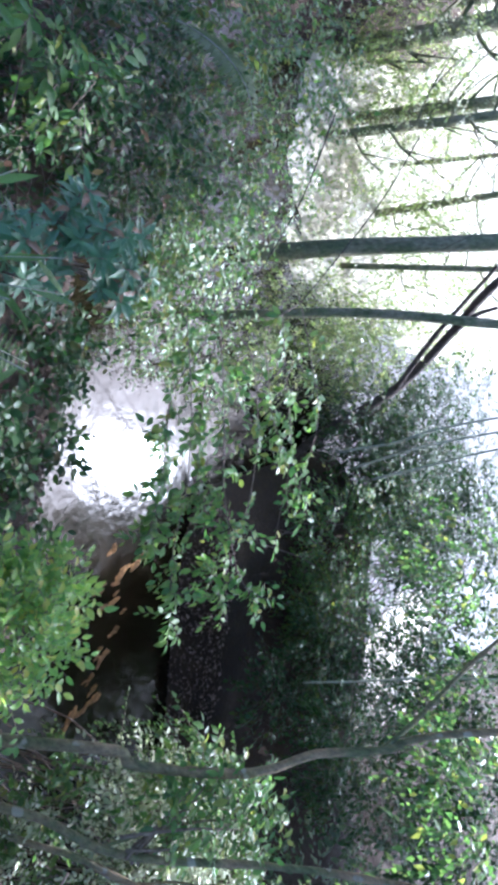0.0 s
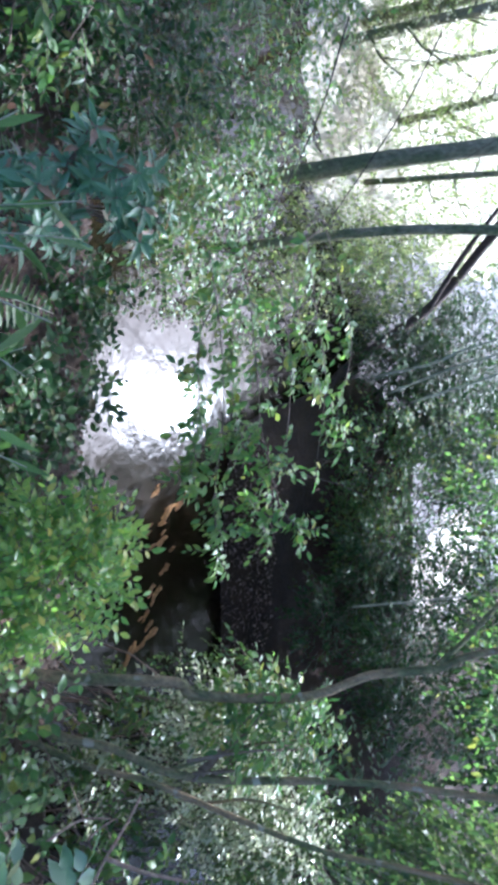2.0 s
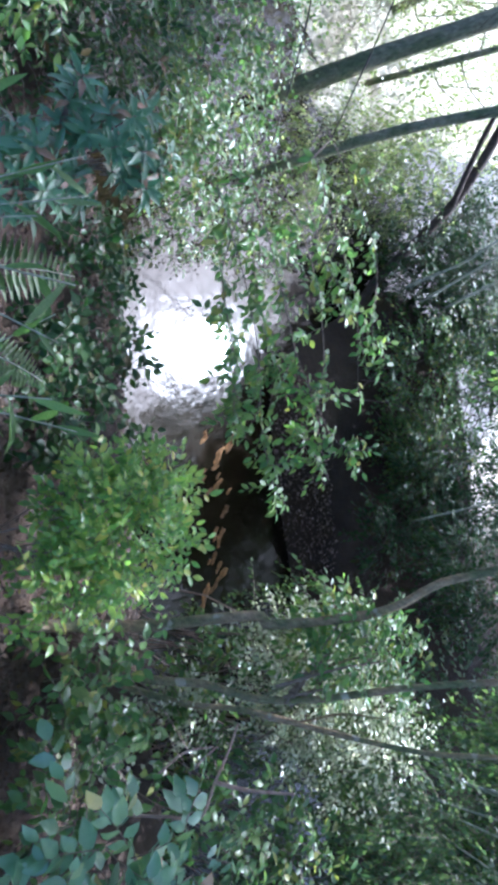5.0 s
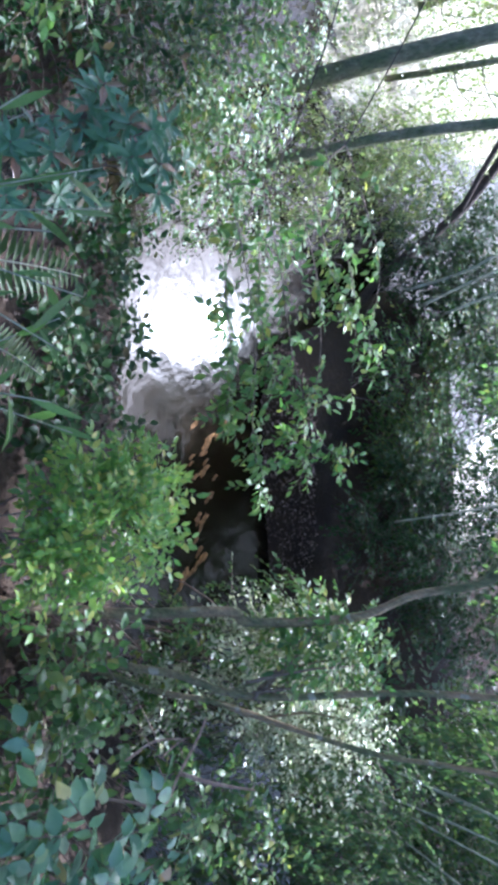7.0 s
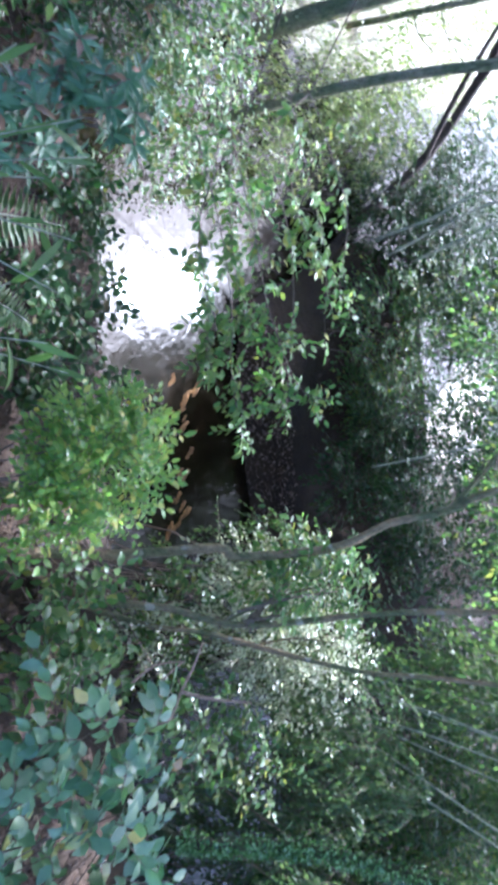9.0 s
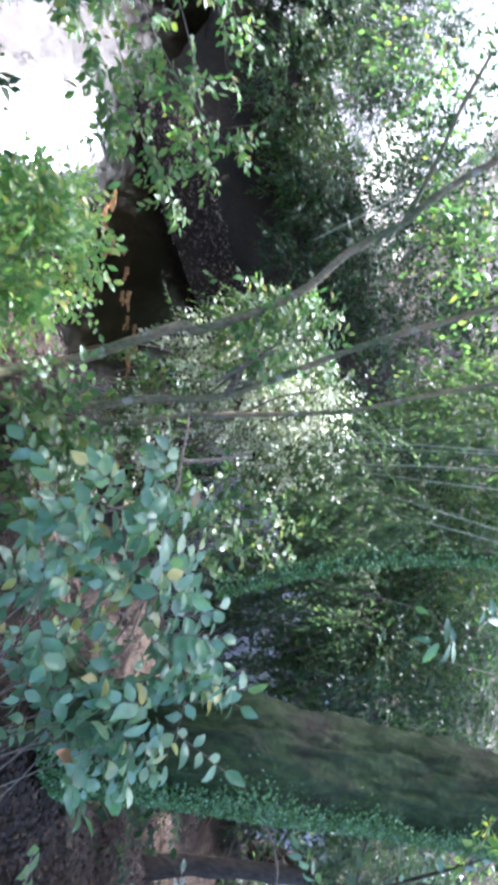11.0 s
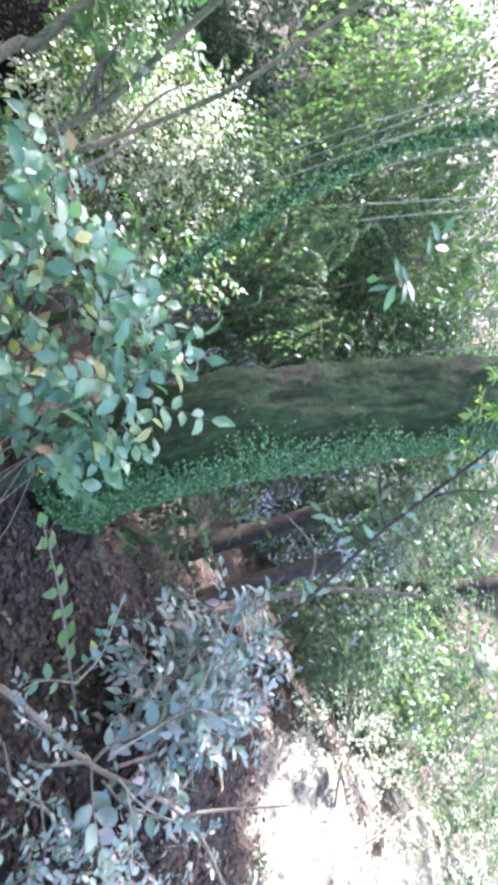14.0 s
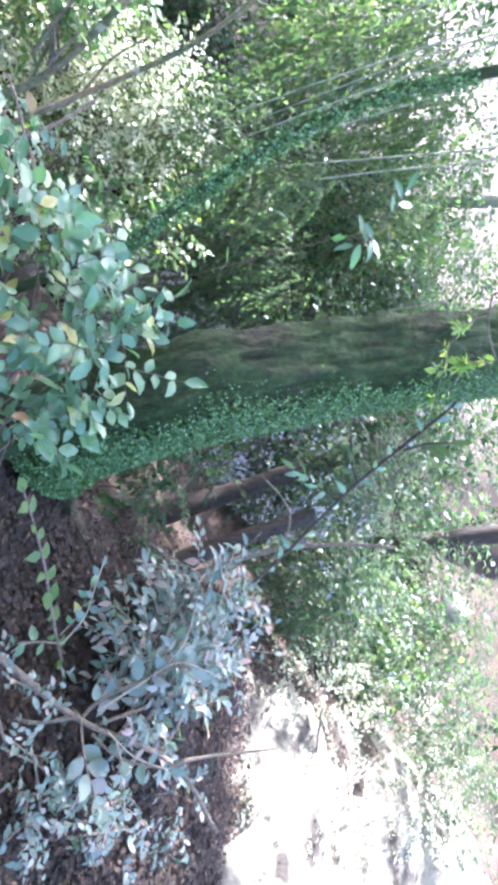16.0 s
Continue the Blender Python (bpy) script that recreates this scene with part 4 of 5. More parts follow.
bush("shrub", "small-leaved low greenery between the saplings", [((1.26, 1.26, -0.41), (0.18, 0.15, 0.20), 80), ((1.78, 1.72, -0.57), (0.19, 0.16, 0.25), 90), ((1.36, 1.05, -0.19), (0.14, 0.12, 0.17), 70), ((1.53, 1.90, -0.45), (0.16, 0.13, 0.13), 40), ((1.46, 0.90, -0.06), (0.12, 0.10, 0.10), 40), ((2.03, 1.79, -0.26), (0.14, 0.12, 0.17), 60), ((2.39, 2.03, -0.14), (0.15, 0.13, 0.21), 80), ((2.04, 1.55, -0.12), (0.11, 0.09, 0.13), 40)], LEAF_GREEN, 0.05, 0.17, 8, ground_at(1.2, 1.3), 0.4, thin=0.5, stem_r=0.004)
bush("shrub", "leafy thicket hiding the far shore", [((4.25, 2.88, -0.26), (0.36, 0.30, 0.40), 110), ((4.48, 2.70, -0.61), (0.28, 0.24, 0.32), 80), ((4.09, 3.83, 0.01), (0.38, 0.33, 0.38), 100), ((3.49, 4.60, 0.06), (0.40, 0.34, 0.35), 80), ((3.80, 2.33, -0.82), (0.25, 0.21, 0.25), 60)], LEAF_SHADE_MASS, 0.065, 0.26, 9, ground_at(4.0, 3.4), 0.9, fall=0.3, shape="plain")
bush("shrub", "dense thicket along the shore, painted dim for shade", [((4.68, 1.89, -0.28), (0.25, 0.21, 0.37), 110), ((4.44, 1.58, -0.58), (0.24, 0.20, 0.24), 70), ((5.01, 1.57, 0.12), (0.33, 0.28, 0.33), 100), ((4.82, 0.72, -0.04), (0.34, 0.29, 0.34), 120), ((4.91, 3.30, 0.23), (0.54, 0.46, 0.50), 170), ((5.45, 2.53, 0.45), (0.50, 0.42, 0.45), 120), ((3.67, 3.10, 0.33), (0.45, 0.39, 0.41), 170), ((4.15, 2.57, 0.52), (0.45, 0.39, 0.41), 150), ((3.71, 2.26, 0.09), (0.30, 0.26, 0.34), 110), ((3.39, 4.12, 0.14), (0.46, 0.39, 0.37), 120)], LEAF_SHADE_MASS, 0.065, 0.24, 9, ground_at(5.0, 1.4), 0.7, shape="plain")
bush("undergrowth", "sparse low plants on the dark bank slope", [((-0.30, 2.07, -0.96), (0.16, 0.14, 0.19), 26), ((0.14, 1.38, -0.58), (0.13, 0.11, 0.13), 24), ((0.19, 1.79, -0.95), (0.13, 0.11, 0.16), 20), ((-0.33, 1.79, -0.76), (0.15, 0.13, 0.12), 24), ((-0.21, 1.71, -0.78), (0.17, 0.15, 0.12), 40), ((0.01, 2.07, -1.13), (0.23, 0.20, 0.12), 50), ((-0.29, 2.18, -1.17), (0.18, 0.15, 0.09), 34), ((0.07, 1.83, -0.77), (0.15, 0.13, 0.12), 24)], LEAF_SHADE_MASS, 0.042, 0.15, 7, ground_at(0.0, 1.6), 0.4, thin=1.8)
bush("undergrowth", "low dark plants at the foot of the mossy trunk", [((2.60, 0.71, 0.03), (0.09, 0.08, 0.11), 34), ((2.79, 0.91, 0.06), (0.10, 0.08, 0.12), 30), ((2.49, 0.49, 0.00), (0.09, 0.07, 0.09), 16)], LEAF_SHADE_MASS, 0.042, 0.15, 7, ground_at(2.6, 0.7), 0.4, stems=1, stem_r=0.004)
bush("undergrowth", "leafy low plants along the near bank, darkened for shade", [((0.31, 1.4, -0.55), (0.14, 0.12, 0.1), 30), ((0.44, 1.65, -0.64), (0.14, 0.12, 0.1), 28), ((0.15, 1.54, -0.6), (0.13, 0.11, 0.1), 28), ((0.46, 1.29, -0.53), (0.14, 0.12, 0.08), 22), ((0.19, 1.72, -0.68), (0.13, 0.11, 0.1), 24), ((-0.02, 1.44, -0.56), (0.12, 0.1, 0.1), 24), ((0.15, 1.3, -0.52), (0.12, 0.1, 0.1), 22)], LEAF_SHADE_MASS, 0.046, 0.16, 7, ground_at(0.2, 1.5), 0.5, stems=1, stem_r=0.003)
bush("undergrowth", "low cover on the far bank, painted dim for shade", [((-0.34, 7.19, -1.88), (0.59, 0.51, 0.40), 110), ((0.27, 7.85, -1.65), (0.63, 0.54, 0.42), 110), ((3.10, 6.74, -1.40), (0.73, 0.62, 0.46), 110), ((2.17, 6.31, -1.59), (0.61, 0.52, 0.24), 60), ((-0.35, 8.43, -1.52), (0.67, 0.57, 0.45), 120), ((-0.86, 8.22, -1.97), (0.45, 0.38, 0.37), 80), ((0.47, 9.05, -1.24), (0.63, 0.53, 0.55), 120), ((-1.07, 9.44, -1.51), (0.66, 0.56, 0.41), 90), ((0.04, 7.61, -1.44), (0.54, 0.46, 0.41), 170), ((1.08, 7.83, -1.24), (0.55, 0.47, 0.42), 150), ((2.26, 7.25, -0.91), (0.53, 0.45, 0.33), 100), ((-0.68, 9.1, -1.9), (0.5, 0.45, 0.45), 110), ((-0.06, 9.5, -1.4), (0.6, 0.5, 0.5), 130), ((0.67, 8.65, -1.5), (0.5, 0.45, 0.4), 110), ((0.75, 9.1, -1.0), (0.55, 0.5, 0.5), 120), ((-0.15, 7.75, -2.0), (0.4, 0.35, 0.3), 110), ((-0.4, 8.3, -1.9), (0.4, 0.4, 0.35), 110), ((0.2, 8.2, -1.65), (0.45, 0.4, 0.35), 120), ((0.53, 7.6, -1.56), (0.4, 0.35, 0.3), 110), ((1.8, 5.75, -1.3), (0.3, 0.25, 0.25), 60), ((2.3, 5.3, -0.75), (0.25, 0.2, 0.25), 40), ((0.98, 7.1, -0.8), (0.4, 0.35, 0.25), 60)], LEAF_SHADE_MASS, 0.08, 0.24, 9, ground_at(1.6, 6.8), 0.5, shape="plain")
ivy_cover(ivy_tree, IVY, lambda s: 0.163 + 0.04 * np.exp(-s * 8), np.array([0.10, -0.92, 0.05]), 0.36, 36000, 0.0088, 300)
ivy_cover(ivy_stem, IVY_THIN, lambda s: 0.021 - 0.003 * s, np.array([0.4, -0.8, 0.3]), 1.5, 3600, 0.0115, 200)


# ---- woodland that closes the view, and added shade trees ----
def woodland(name, label, masses, material, leaf):
    """A far wood, too dense to count: one mesh of leaves."""
    lv = Leaves()
    for center, radii, twigs in masses:
        foliage(None, lv, center, radii, twigs, leaf * 4, leaf, 9, 0.6)
    tagged(new(name, lv.mesh(name, material, "scrap", 0.6)), label, "trees", kind="stuff")


# The mass at height 3.2 is unseen, added to shade the far bank.
woodland("far_wood", "green woodland on the far bank, painted dim for shade", [((2.6, 8.6, 0.4), (1.8, 1.0, 1.6), 420), ((5.5, 8.0, -0.5), (1.8, 1.2, 1.8), 320), ((0.96, 9.51, -1.32), (0.99, 0.84, 0.83), 260), ((2.43, 9.33, -1.06), (0.99, 0.84, 0.74), 240), ((3.67, 8.99, -0.77), (0.99, 0.84, 0.83), 260), ((4.61, 8.63, -0.46), (0.83, 0.70, 0.74), 220), ((3.4, 9.5, 3.2), (2.2, 1.2, 1.6), 380), ((7.0, 6.5, -0.6), (1.5, 1.5, 1.6), 220), ((5.32, 4.14, -0.46), (0.64, 0.54, 0.64), 150), ((6.51, 3.63, 0.08), (0.68, 0.58, 0.56), 150), ((5.64, 3.44, -0.96), (0.52, 0.44, 0.52), 110), ((5.36, 4.99, -0.55), (0.62, 0.53, 0.68), 130), ((6.42, 3.49, -1.17), (0.50, 0.42, 0.62), 110)], LEAF_SHADE_MASS, 0.1)
# Added mainly to block the sun; hardly any of it is in view.
woodland("far_wood", "tall trees added to shade the valley, barely in view", [((6.5, 15.0, 3.0), (2.6, 2.0, 4.6), 620), ((10.5, 14.0, 4.5), (2.8, 2.0, 5.6), 760), ((13.5, 10.5, 5.0), (2.2, 2.6, 6.0), 760), ((14.5, 5.5, 5.0), (2.0, 3.0, 6.0), 700), ((14.0, 0.5, 4.0), (2.0, 3.0, 5.5), 560)], LEAF_SHADE_MASS, 0.17)
woodland("far_wood", "sunlit woodland far up the stream", [((-7.90, 11.85, -3.11), (1.36, 1.16, 0.74), 150), ((-6.66, 13.67, -3.38), (1.45, 1.23, 0.66), 140), ((-4.67, 13.25, -3.66), (1.11, 0.95, 0.74), 120), ((-3.90, 14.76, -3.20), (1.45, 1.23, 0.53), 130), ((-6.71, 11.28, -3.27), (0.81, 0.69, 0.69), 90)], LEAF_SUN, 0.13)
woodland("far_wood", "hazy bright woodland beyond the clearing", [((5.79, 5.58, 0.40), (0.66, 0.56, 0.53), 120), ((6.86, 4.34, -0.07), (0.73, 0.62, 0.59), 120), ((7.67, 3.11, 0.01), (0.73, 0.62, 0.53), 110), ((7.14, 2.47, -0.86), (0.68, 0.58, 0.56), 110), ((5.01, 6.03, -0.17), (0.66, 0.56, 0.66), 130), ((6.63, 3.84, -1.58), (0.59, 0.51, 0.59), 90), ((8.22, 1.32, -0.44), (0.92, 0.79, 0.79), 150), ((7.67, -0.03, -1.13), (0.74, 0.63, 0.87), 150), ((4.00, 5.69, -1.09), (0.68, 0.58, 0.56), 100)], LEAF_HAZE, 0.1)


# ---- fallen leaves ----
def litter(name, label, boxes, size, material=LEAF_DEAD):
    lv = Leaves()
    for (x0, x1, y0, y1), count in boxes:
        for _ in range(count):
            x, y = rnd.uniform(x0, x1), rnd.uniform(y0, y1)
            z = height(x, y)
            if z > WATER_Z - 0.02:
                lv.add((x, y, z + rnd.uniform(0.002, 0.025)), (*rnd.normal(0, 1, 2), rnd.normal(0, 0.25)), (*rnd.normal(0, 0.35, 2), 1.0), size * rnd.uniform(0.5, 1.3))
    tagged(new(name, lv.mesh(name, material, "plain", 0.62)), label, "leaves", kind="stuff")


litter("leaf_litter", "brown fallen leaves covering the bank", [((1.0, 5.0, -1.8, 1.4), 22000), ((1.6, 3.4, -1.0, 0.6), 9000), ((1.7, 3.6, -1.2, 0.6), 14000), ((-2.2, 1.4, -0.4, 2.2), 9000), ((-3.0, 3.5, -3.0, -0.4), 6000)], 0.025)
litter("leaf_litter", "greyish fallen leaves on the far shore ledge", [((0.2, 2.8, 4.6, 5.5), 5200)], 0.042, LEAF_DEAD_PALE)


# ---- sticks, canes, twigs, logs ----
def stick(name, label, lines, bark, category, group="", sides=6, rough=0.15, leaves=(), leaf_ratio=0.55):
    """A main stem and its side twigs; leaves: (line number, count, size, material)."""
    root = thing(name, None, label, category, group)
    stems = []
    for k, (line, r0, r1) in enumerate(lines):
        w = Wood()
        w.tube(smooth_line(line, 5 * len(line)), r0, r1, sides, rough)
        stems.append(child("stem" if k == 0 else "twig", w.mesh("stem", bark), root))
    for k, count, size, material in leaves:
        ln, lv = smooth_line(lines[k][0], 40), Leaves()
        for i in range(count):
            j = min(int((0.25 + 0.75 * (i + 0.5) / count) * 39), 38)
            along = unit(ln[j + 1] - ln[j])
            out = unit(np.cross(along, [0, 0, 1])) * (1 if i % 2 else -1)
            tip = along if i == count - 1 else unit(along * 0.5 + out + rnd.normal(0, 0.25, 3))
            lv.add(ln[j], tip, np.array([-0.3, -0.5, 0.8]) + rnd.normal(0, 0.3, 3), size * rnd.uniform(0.75, 1.15))
        lv.objects(stems[k], material, leaf_ratio, 120)
    return root


stick("bare_shrub", "thin branching shrub with sparse grey-green leaves", [(rooted([(1.92, -0.15, 0.17), (2.23, -0.25, 0.23), (2.55, -0.31, 0.35), (2.73, -0.47, 0.43)]), 0.012, 0.007), ([(2.55, -0.31, 0.35), (2.60, -0.28, 0.43), (2.64, -0.26, 0.50), (2.70, -0.23, 0.61)], 0.007, 0.003), ([(2.25, -0.25, 0.22), (2.28, -0.18, 0.27), (2.38, -0.07, 0.42), (2.41, -0.07, 0.46)], 0.006, 0.003), ([(2.28, -0.28, 0.25), (2.34, -0.33, 0.32), (2.43, -0.34, 0.44)], 0.005, 0.002), ([(2.34, -0.33, 0.32), (2.35, -0.39, 0.33), (2.40, -0.45, 0.38)], 0.004, 0.002), ([(2.04, -0.26, 0.08), (2.13, -0.28, 0.16), (2.21, -0.25, 0.25)], 0.004, 0.005), ([(2.23, -0.25, 0.24), (2.26, -0.36, 0.27), (2.30, -0.44, 0.30)], 0.004, 0.002)], TWIG, "shrub", leaves=[(2, 14, 0.07, LEAF_PURPLE), (3, 9, 0.06, LEAF_PURPLE), (6, 7, 0.09, LEAF_PURPLE)])
stick("dead_twigs", "thin pale forked twigs over the leaf litter", [([(2.33, -0.2, 0.1), (2.24, -0.24, 0.22), (2.16, -0.2, 0.14), (2.06, -0.17, 0.05)], 0.004, 0.003), ([(2.16, -0.06, 0.17), (2.09, -0.08, 0.1), (2.05, -0.15, 0.05)], 0.003, 0.002), ([(2.16, -0.06, 0.17), (2.17, 0.02, 0.22), (2.16, 0.11, 0.24), (2.15, 0.18, 0.26)], 0.003, 0.0015), ([(2.27, -0.22, 0.26), (2.32, -0.14, 0.34), (2.37, -0.06, 0.43), (2.43, -0.07, 0.51)], 0.0035, 0.002), ([(2.32, -0.29, 0.31), (2.35, -0.36, 0.33), (2.37, -0.47, 0.35)], 0.003, 0.0015), ([(2.3, -0.27, 0.29), (2.36, -0.32, 0.35), (2.42, -0.34, 0.43)], 0.003, 0.002), ([(2.09, -0.27, 0.06), (2.16, -0.28, 0.14), (2.23, -0.24, 0.21)], 0.003, 0.003), ([(2.36, -0.06, 0.41), (2.37, 0.01, 0.45), (2.35, 0.13, 0.48)], 0.0025, 0.0015)], TWIG_PALE, "twig", leaves=[(2, 6, 0.045, LEAF_PURPLE)])
stick("seedling", "upright young sprig with pale green leaves", [(rooted([(2.61, -0.18, -0.12), (2.38, -0.11, 0.01), (2.15, -0.06, 0.16), (1.96, -0.00, 0.28), (1.82, 0.03, 0.38), (1.67, 0.07, 0.47), (1.56, 0.10, 0.53)]), 0.006, 0.002), ([(2.15, -0.06, 0.16), (2.12, -0.07, 0.13), (2.08, -0.08, 0.09), (2.05, -0.12, 0.05)], 0.003, 0.002), ([(2.15, -0.04, 0.16), (2.16, 0.02, 0.20), (2.16, 0.12, 0.23)], 0.003, 0.002)], TWIG, "plant", leaves=[(0, 16, 0.05, LEAF_GREEN), (1, 5, 0.05, LEAF_GLOSSY), (2, 6, 0.05, LEAF_GLOSSY)])
CANES = "pale canes"
for line in ([(2.44, 2.88, -0.11), (2.53, 2.99, 0.26), (2.56, 3.04, 0.42), (2.66, 3.14, 1.03), (2.69, 3.16, 1.31)], [(2.54, 2.76, -0.22), (2.64, 2.93, 0.26), (2.71, 3.04, 0.70), (2.77, 3.11, 1.23)], [(2.77, 2.99, 0.14), (2.85, 3.06, 0.45), (2.94, 3.14, 0.98), (2.97, 3.16, 1.24)], [(2.72, 2.86, -0.19), (2.93, 2.95, 0.26), (3.16, 2.99, 0.92), (3.23, 2.98, 1.18)], [(2.83, 2.81, -0.17), (3.00, 2.89, 0.24), (3.16, 2.94, 0.74), (3.28, 2.94, 1.17)], [(2.74, 3.23, 0.41), (2.80, 3.32, 0.86), (2.85, 3.35, 1.28)], [(2.54, 3.09, -0.14), (2.59, 3.26, 0.32), (2.61, 3.41, 0.89)]):
    stick("cane", "slender pale upright cane by the stream", [(up_to(rooted(line), 2.0), 0.0075, 0.005)], CANE, "cane", CANES)
for line in ([(-0.03, 5.59, -1.30), (-0.18, 5.80, -0.86), (-0.32, 5.90, -0.60), (-0.48, 6.03, -0.16)], [(0.11, 5.74, -1.23), (-0.12, 5.93, -0.79), (-0.27, 6.06, -0.44)], [(0.18, 5.83, -1.04), (-0.02, 6.01, -0.59), (-0.21, 6.15, -0.15)]):
    stick("hanging_vine", "thin pale vine hanging over the far bank", [(up_to(line, 2.6), 0.012, 0.008)], CANE, "vine", "hanging vines")
stick("hanging_vine", "straight pale vine hanging before the far bank", [(up_to([(1.94, 5.13, -1.10), (1.84, 5.36, -0.68), (1.71, 5.60, -0.19)], 2.6), 0.009, 0.009)], CANE, "vine", "hanging vines")
stick("dry_twigs", "sunlit reddish dry forked twig", [(rooted([(1.50, 1.21, 0.19), (1.43, 1.29, 0.19), (1.36, 1.37, 0.19), (1.30, 1.42, 0.19)]), 0.008, 0.004), ([(1.43, 1.29, 0.19), (1.46, 1.35, 0.28), (1.48, 1.43, 0.39)], 0.008, 0.004), ([(1.40, 1.19, 0.04), (1.36, 1.28, 0.08), (1.36, 1.35, 0.14)], 0.005, 0.003), ([(1.40, 1.28, 0.12), (1.38, 1.32, 0.13), (1.36, 1.36, 0.15)], 0.004, 0.003)], TWIG_RED, "twig")
stick("fallen_log", "dark rotting log lying behind the mossy trunk", [(rooted([(3.10, 0.81, -0.58), (3.21, 0.90, -0.40), (3.33, 1.04, -0.12), (3.45, 1.20, 0.24), (3.51, 1.30, 0.51)]), 0.06, 0.04)], BARK_DARK, "log", sides=12, rough=0.25)
stick("fallen_log", "dark wet log propped across the bank", [(rooted([(3.17, 0.58, -0.29), (3.24, 0.68, -0.14), (3.28, 0.74, -0.04), (3.41, 0.91, 0.35)]), 0.055, 0.035)], BARK_DARK, "log", sides=12, rough=0.25)
stick("dead_branch", "pale forked dead branch among the leaves", [(rooted([(2.96, 0.47, 0.07), (3.00, 0.52, 0.16), (3.08, 0.60, 0.36), (3.18, 0.64, 0.60), (3.25, 0.64, 0.79)]), 0.018, 0.008), ([(3.08, 0.61, 0.36), (3.05, 0.71, 0.40), (3.00, 0.79, 0.38), (2.91, 0.87, 0.31)], 0.008, 0.004)], TWIG, "branch")
stick("thin_branch", "dark diagonal twig with drooping narrow leaves", [(rooted([(2.74, 0.27, 0.37), (2.76, 0.42, 0.53), (2.76, 0.69, 0.81), (2.73, 0.90, 1.12), (2.70, 0.98, 1.23)]), 0.009, 0.005), ([(2.76, 0.69, 0.81), (2.72, 0.75, 0.80), (2.66, 0.86, 0.81)], 0.005, 0.003), ([(2.76, 0.80, 0.98), (2.77, 0.82, 1.06), (2.79, 0.82, 1.15)], 0.005, 0.003), ([(2.77, 0.63, 0.74), (2.71, 0.67, 0.67), (2.65, 0.72, 0.60)], 0.004, 0.002)], BARK_DARK, "branch", leaf_ratio=0.28, leaves=[(0, 34, 0.085, LEAF_GLOSSY), (1, 7, 0.08, LEAF_LIME), (2, 6, 0.08, LEAF_LIME), (3, 8, 0.08, LEAF_GLOSSY)])


stick("sprig", "blue-green sprig with long narrow leaves", [(up_to(rooted([(2.62, 1.85, 0.75), (2.48, 1.62, 0.93), (2.36, 1.58, 1.02)]), 1.0), 0.006, 0.002), ([(2.48, 1.62, 0.93), (2.42, 1.54, 0.95), (2.38, 1.5, 0.88)], 0.003, 0.001), ([(2.44, 1.6, 0.97), (2.4, 1.68, 1.06), (2.38, 1.72, 1.1)], 0.003, 0.001)], TWIG, "plant", leaf_ratio=0.32, leaves=[(0, 5, 0.1, LEAF_GLOSSY), (1, 6, 0.1, LEAF_GLOSSY), (2, 5, 0.09, LEAF_GLOSSY)])


leafy_branch("hanging_branch", "slender spray of yellowing leaves across the mossy trunk", [[(2.27, 0.92, 1.35), (2.3, 0.88, 1.27), (2.34, 0.81, 1.23), (2.39, 0.74, 1.19)], [(2.34, 0.8, 1.38), (2.33, 0.79, 1.3), (2.36, 0.74, 1.24)]], (2.3, 1.0, 1.75), LEAF_BRIGHT, LEAF_BRIGHT_MASS, 0.036, 0.08, 5, 8)
stick("dead_branch", "thin pale dead twig in the thicket", [(rooted([(3.91, 2.58, 0.48), (3.96, 2.6, 0.7), (3.99, 2.61, 0.87)]), 0.012, 0.006)], TWIG_PALE, "branch")


# ---- ferns and grass-like blades ----
def fern(base, way, length, label):
    root = thing("fern", None, label, "fern")
    way = unit(np.array(way, float))
    pts = [np.array(base, float)]
    for k in range(6):
        pts.append(pts[-1] + unit(way + np.array([0, 0, 0.5 - 0.25 * k])) * length / 6)
    ln = smooth_line(pts, 30)
    w = Wood()
    w.tube(ln, 0.004, 0.0015, 4)
    stalk = child("stalk", w.mesh("stalk", CANE), root)
    lv = Leaves()
    for j in range(4, 29):
        along = unit(ln[j + 1 if j < 29 else j] - ln[j - 1])
        out = unit(np.cross(along, [0, 0, 1]))
        size = length * 0.19 * math.sin(math.pi * (j + 1) / 31) ** 0.8
        for sgn in (-1, 1):
            lv.add(ln[j], unit(out * sgn + along * 0.35 + np.array([0, 0, -0.15])), np.array([0, 0, 1.0]), size)
    lv.objects(stalk, LEAF_FERN, 0.24, 60, "plain")


fern(ground_at(-0.2, 0.75, 0.0), (0.1, 0.5, 0.5), 0.5, "small green fern frond on the bank")
fern(ground_at(-0.05, 0.8, 0.0), (0.4, 0.6, 0.4), 0.4, "small green fern frond on the bank")
fern(ground_at(-0.35, 0.7, 0.0), (-0.3, 0.6, 0.5), 0.45, "small green fern frond on the bank")
fern((-1.52, 1.79, -0.27), (0.5, 0.3, 0.6), 0.55, "arching yellow-green fern frond in the undergrowth")


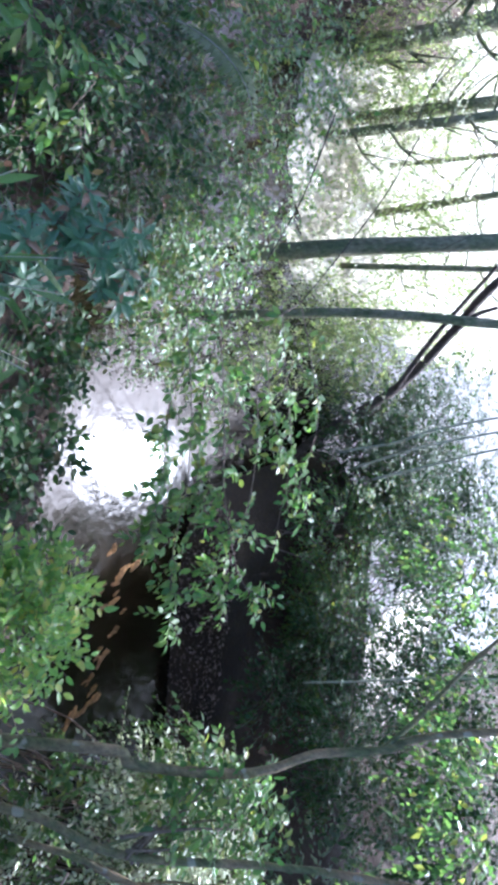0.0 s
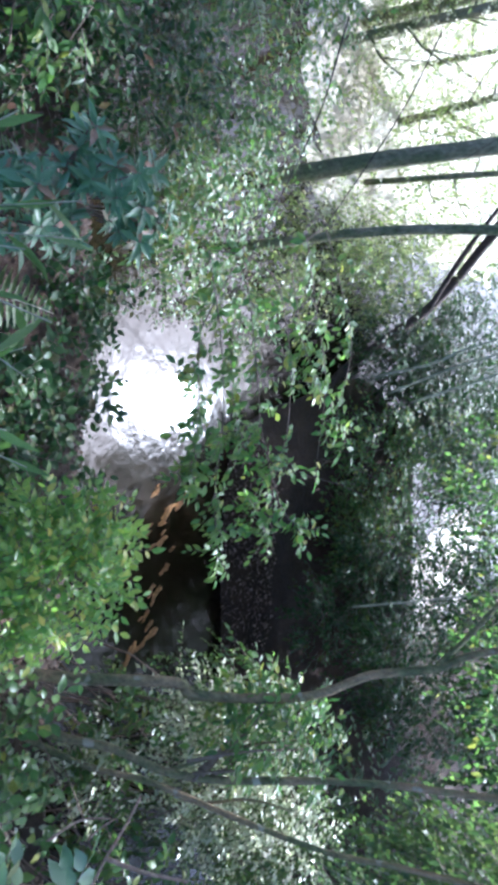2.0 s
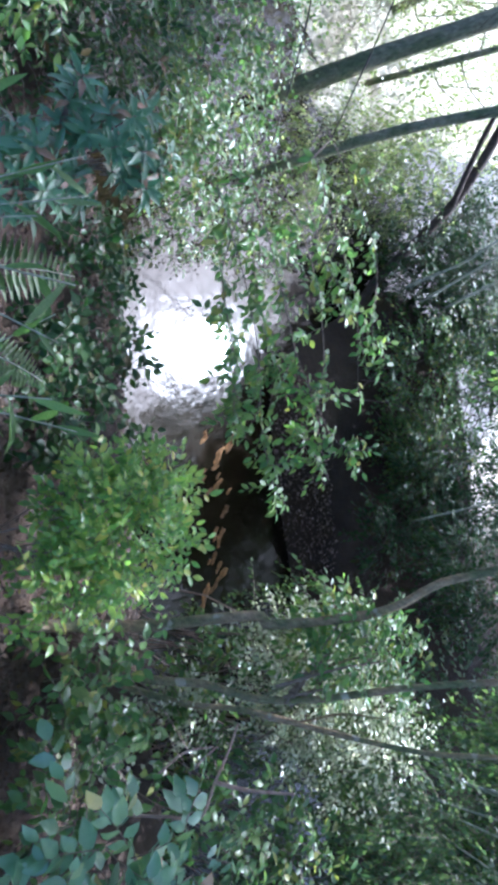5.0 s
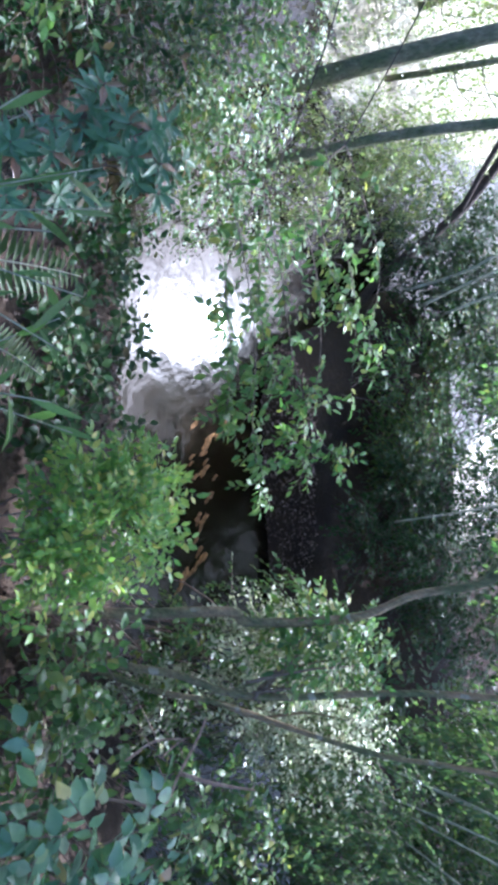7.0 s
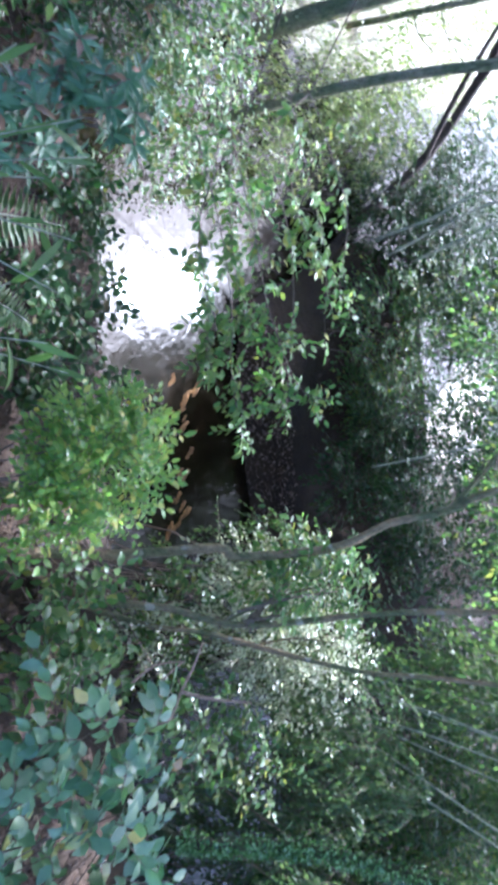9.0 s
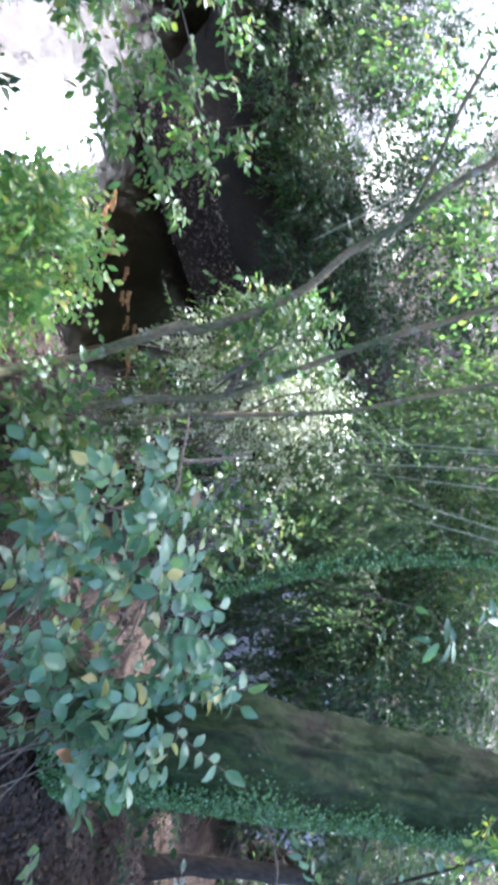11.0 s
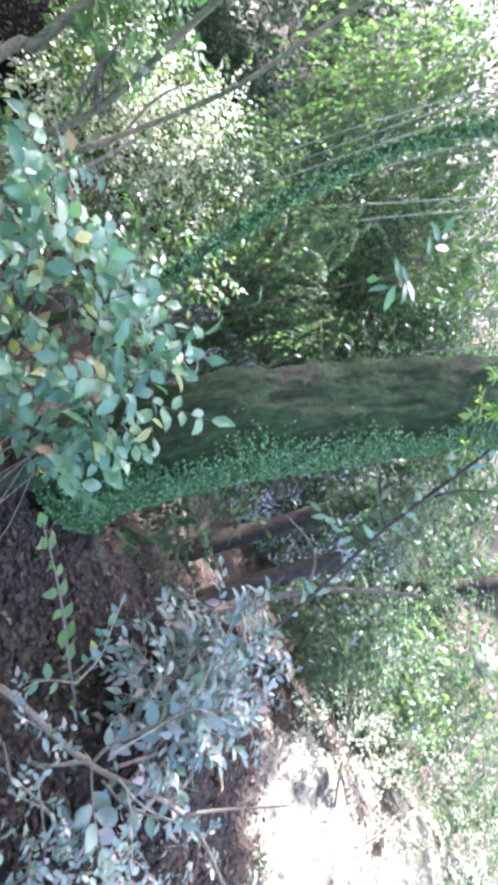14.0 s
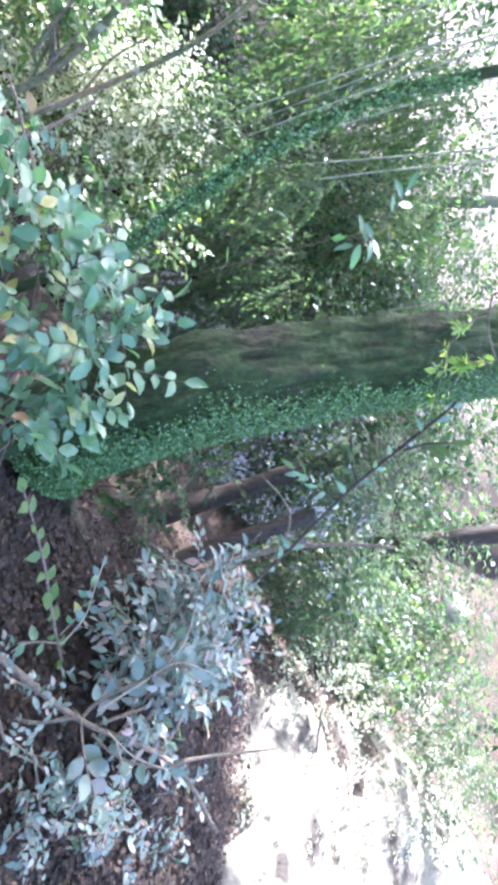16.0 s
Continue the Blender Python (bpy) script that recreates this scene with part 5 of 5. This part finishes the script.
def blades(base, ways, length, label):
    root = thing("bamboo_grass", None, label, "grass")
    for way in ways:
        w, lv = Wood(), Leaves()
        tip = np.array(base) + unit(np.array(way, float)) * length
        ln = smooth_line([base, (np.array(base) + tip) / 2 + np.array([0, 0, 0.05]), tip], 8)
        w.tube(ln, 0.003, 0.0015, 4)
        stalk = child("stalk", w.mesh("stalk", CANE), root)
        for k in range(4):
            lv.add(ln[3 + k], unit(np.array(way) * 0.5 + rnd.normal(0, 0.5, 3) + np.array([0, 0, -0.5])), (*rnd.normal(0, 0.4, 2), 1.0), rnd.uniform(0.09, 0.14))
        lv.objects(stalk, LEAF_GREEN, 0.17, 60, "fine")


blades(ground_at(-0.25, 0.55, 0.0), [(0.1, 0.3, 1), (-0.3, 0.3, 1), (0.3, 0.5, 0.9), (0.0, 0.6, 0.8), (-0.15, 0.7, 0.8), (0.45, 0.4, 0.8)], 0.62, "narrow striped bamboo grass leaves on the bank")
blades(ground_at(0.1, 0.7, 0.0), [(0.1, 0.3, 1), (-0.3, 0.5, 1), (0.3, 0.5, 0.9)], 0.5, "narrow bamboo grass leaves on the bank")


# ---- mud bars and stones ----
def mud_bar(center, radii, turn, material, label, name="stone"):
    bm = bmesh.new()
    bmesh.ops.create_icosphere(bm, subdivisions=3, radius=1.0)
    for v in bm.verts:
        n = noise.noise(v.co * 1.6 + Vector(center)) * 0.45 + noise.noise(v.co * 5 + Vector(center)) * 0.4
        v.co *= 1 + n
        v.co = Vector((v.co.x * radii[0], v.co.y * radii[1], v.co.z * radii[2]))
    me = bpy.data.meshes.new("mud_bar")
    bm.to_mesh(me)
    bm.free()
    me.materials.append(material)
    me.polygons.foreach_set("use_smooth", np.ones(len(me.polygons), bool))
    ob = new(name, me)
    ob.matrix_world = pose(*center, 0, 0, turn)
    return tagged(ob, label, name.split("_")[0], "" if name == "stone" else "mud bars")


# Mud colour raised to carry the orange sun glints of the streambed.
MUD = bark_mat("sunlit_orange_mud", (0.06, 0.027, 0.008), (0.42, 0.21, 0.06), None, 12.0, 1.5, 0.8)
STONE = bark_mat("pale_stone", (0.25, 0.2, 0.17), (0.5, 0.42, 0.36), None, 5.0, 1.0, 0.4)
for x, y, length, turn in ((1.3, 4.37, 0.2, 112), (1.55, 4.28, 0.17, 116), (2.34, 4.15, 0.22, 131), (1.99, 4.25, 0.15, 143), (1.08, 4.22, 0.11, 129), (2.16, 4.15, 0.1, 135), (1.76, 4.4, 0.1, 136), (1.42, 4.12, 0.09, 120), (2.5, 4.05, 0.13, 125)):
    for _ in range(4):
        along, across, size = rnd.normal(0, 0.5) * length, rnd.normal(0, 0.22) * length, length * rnd.uniform(0.3, 0.65)
        c, d = math.cos(radians(turn)), math.sin(radians(turn))
        mud_bar((x + along * c - across * d, y + along * d + across * c, WATER_Z - 0.011), (size, size * 0.36, 0.02), turn + rnd.uniform(-20, 20), MUD, "wet orange-brown mud in the stream, sun glints painted in", "mud_bar")
mud_bar((4.03, 0.72, -0.03), (0.12, 0.09, 0.05), 15, STONE, "pale rounded stone among the plants")
mud_bar((5.70, 1.20, 0.45), (0.14, 0.12, 0.09), 40, STONE, "pale rounded stone among the plants")
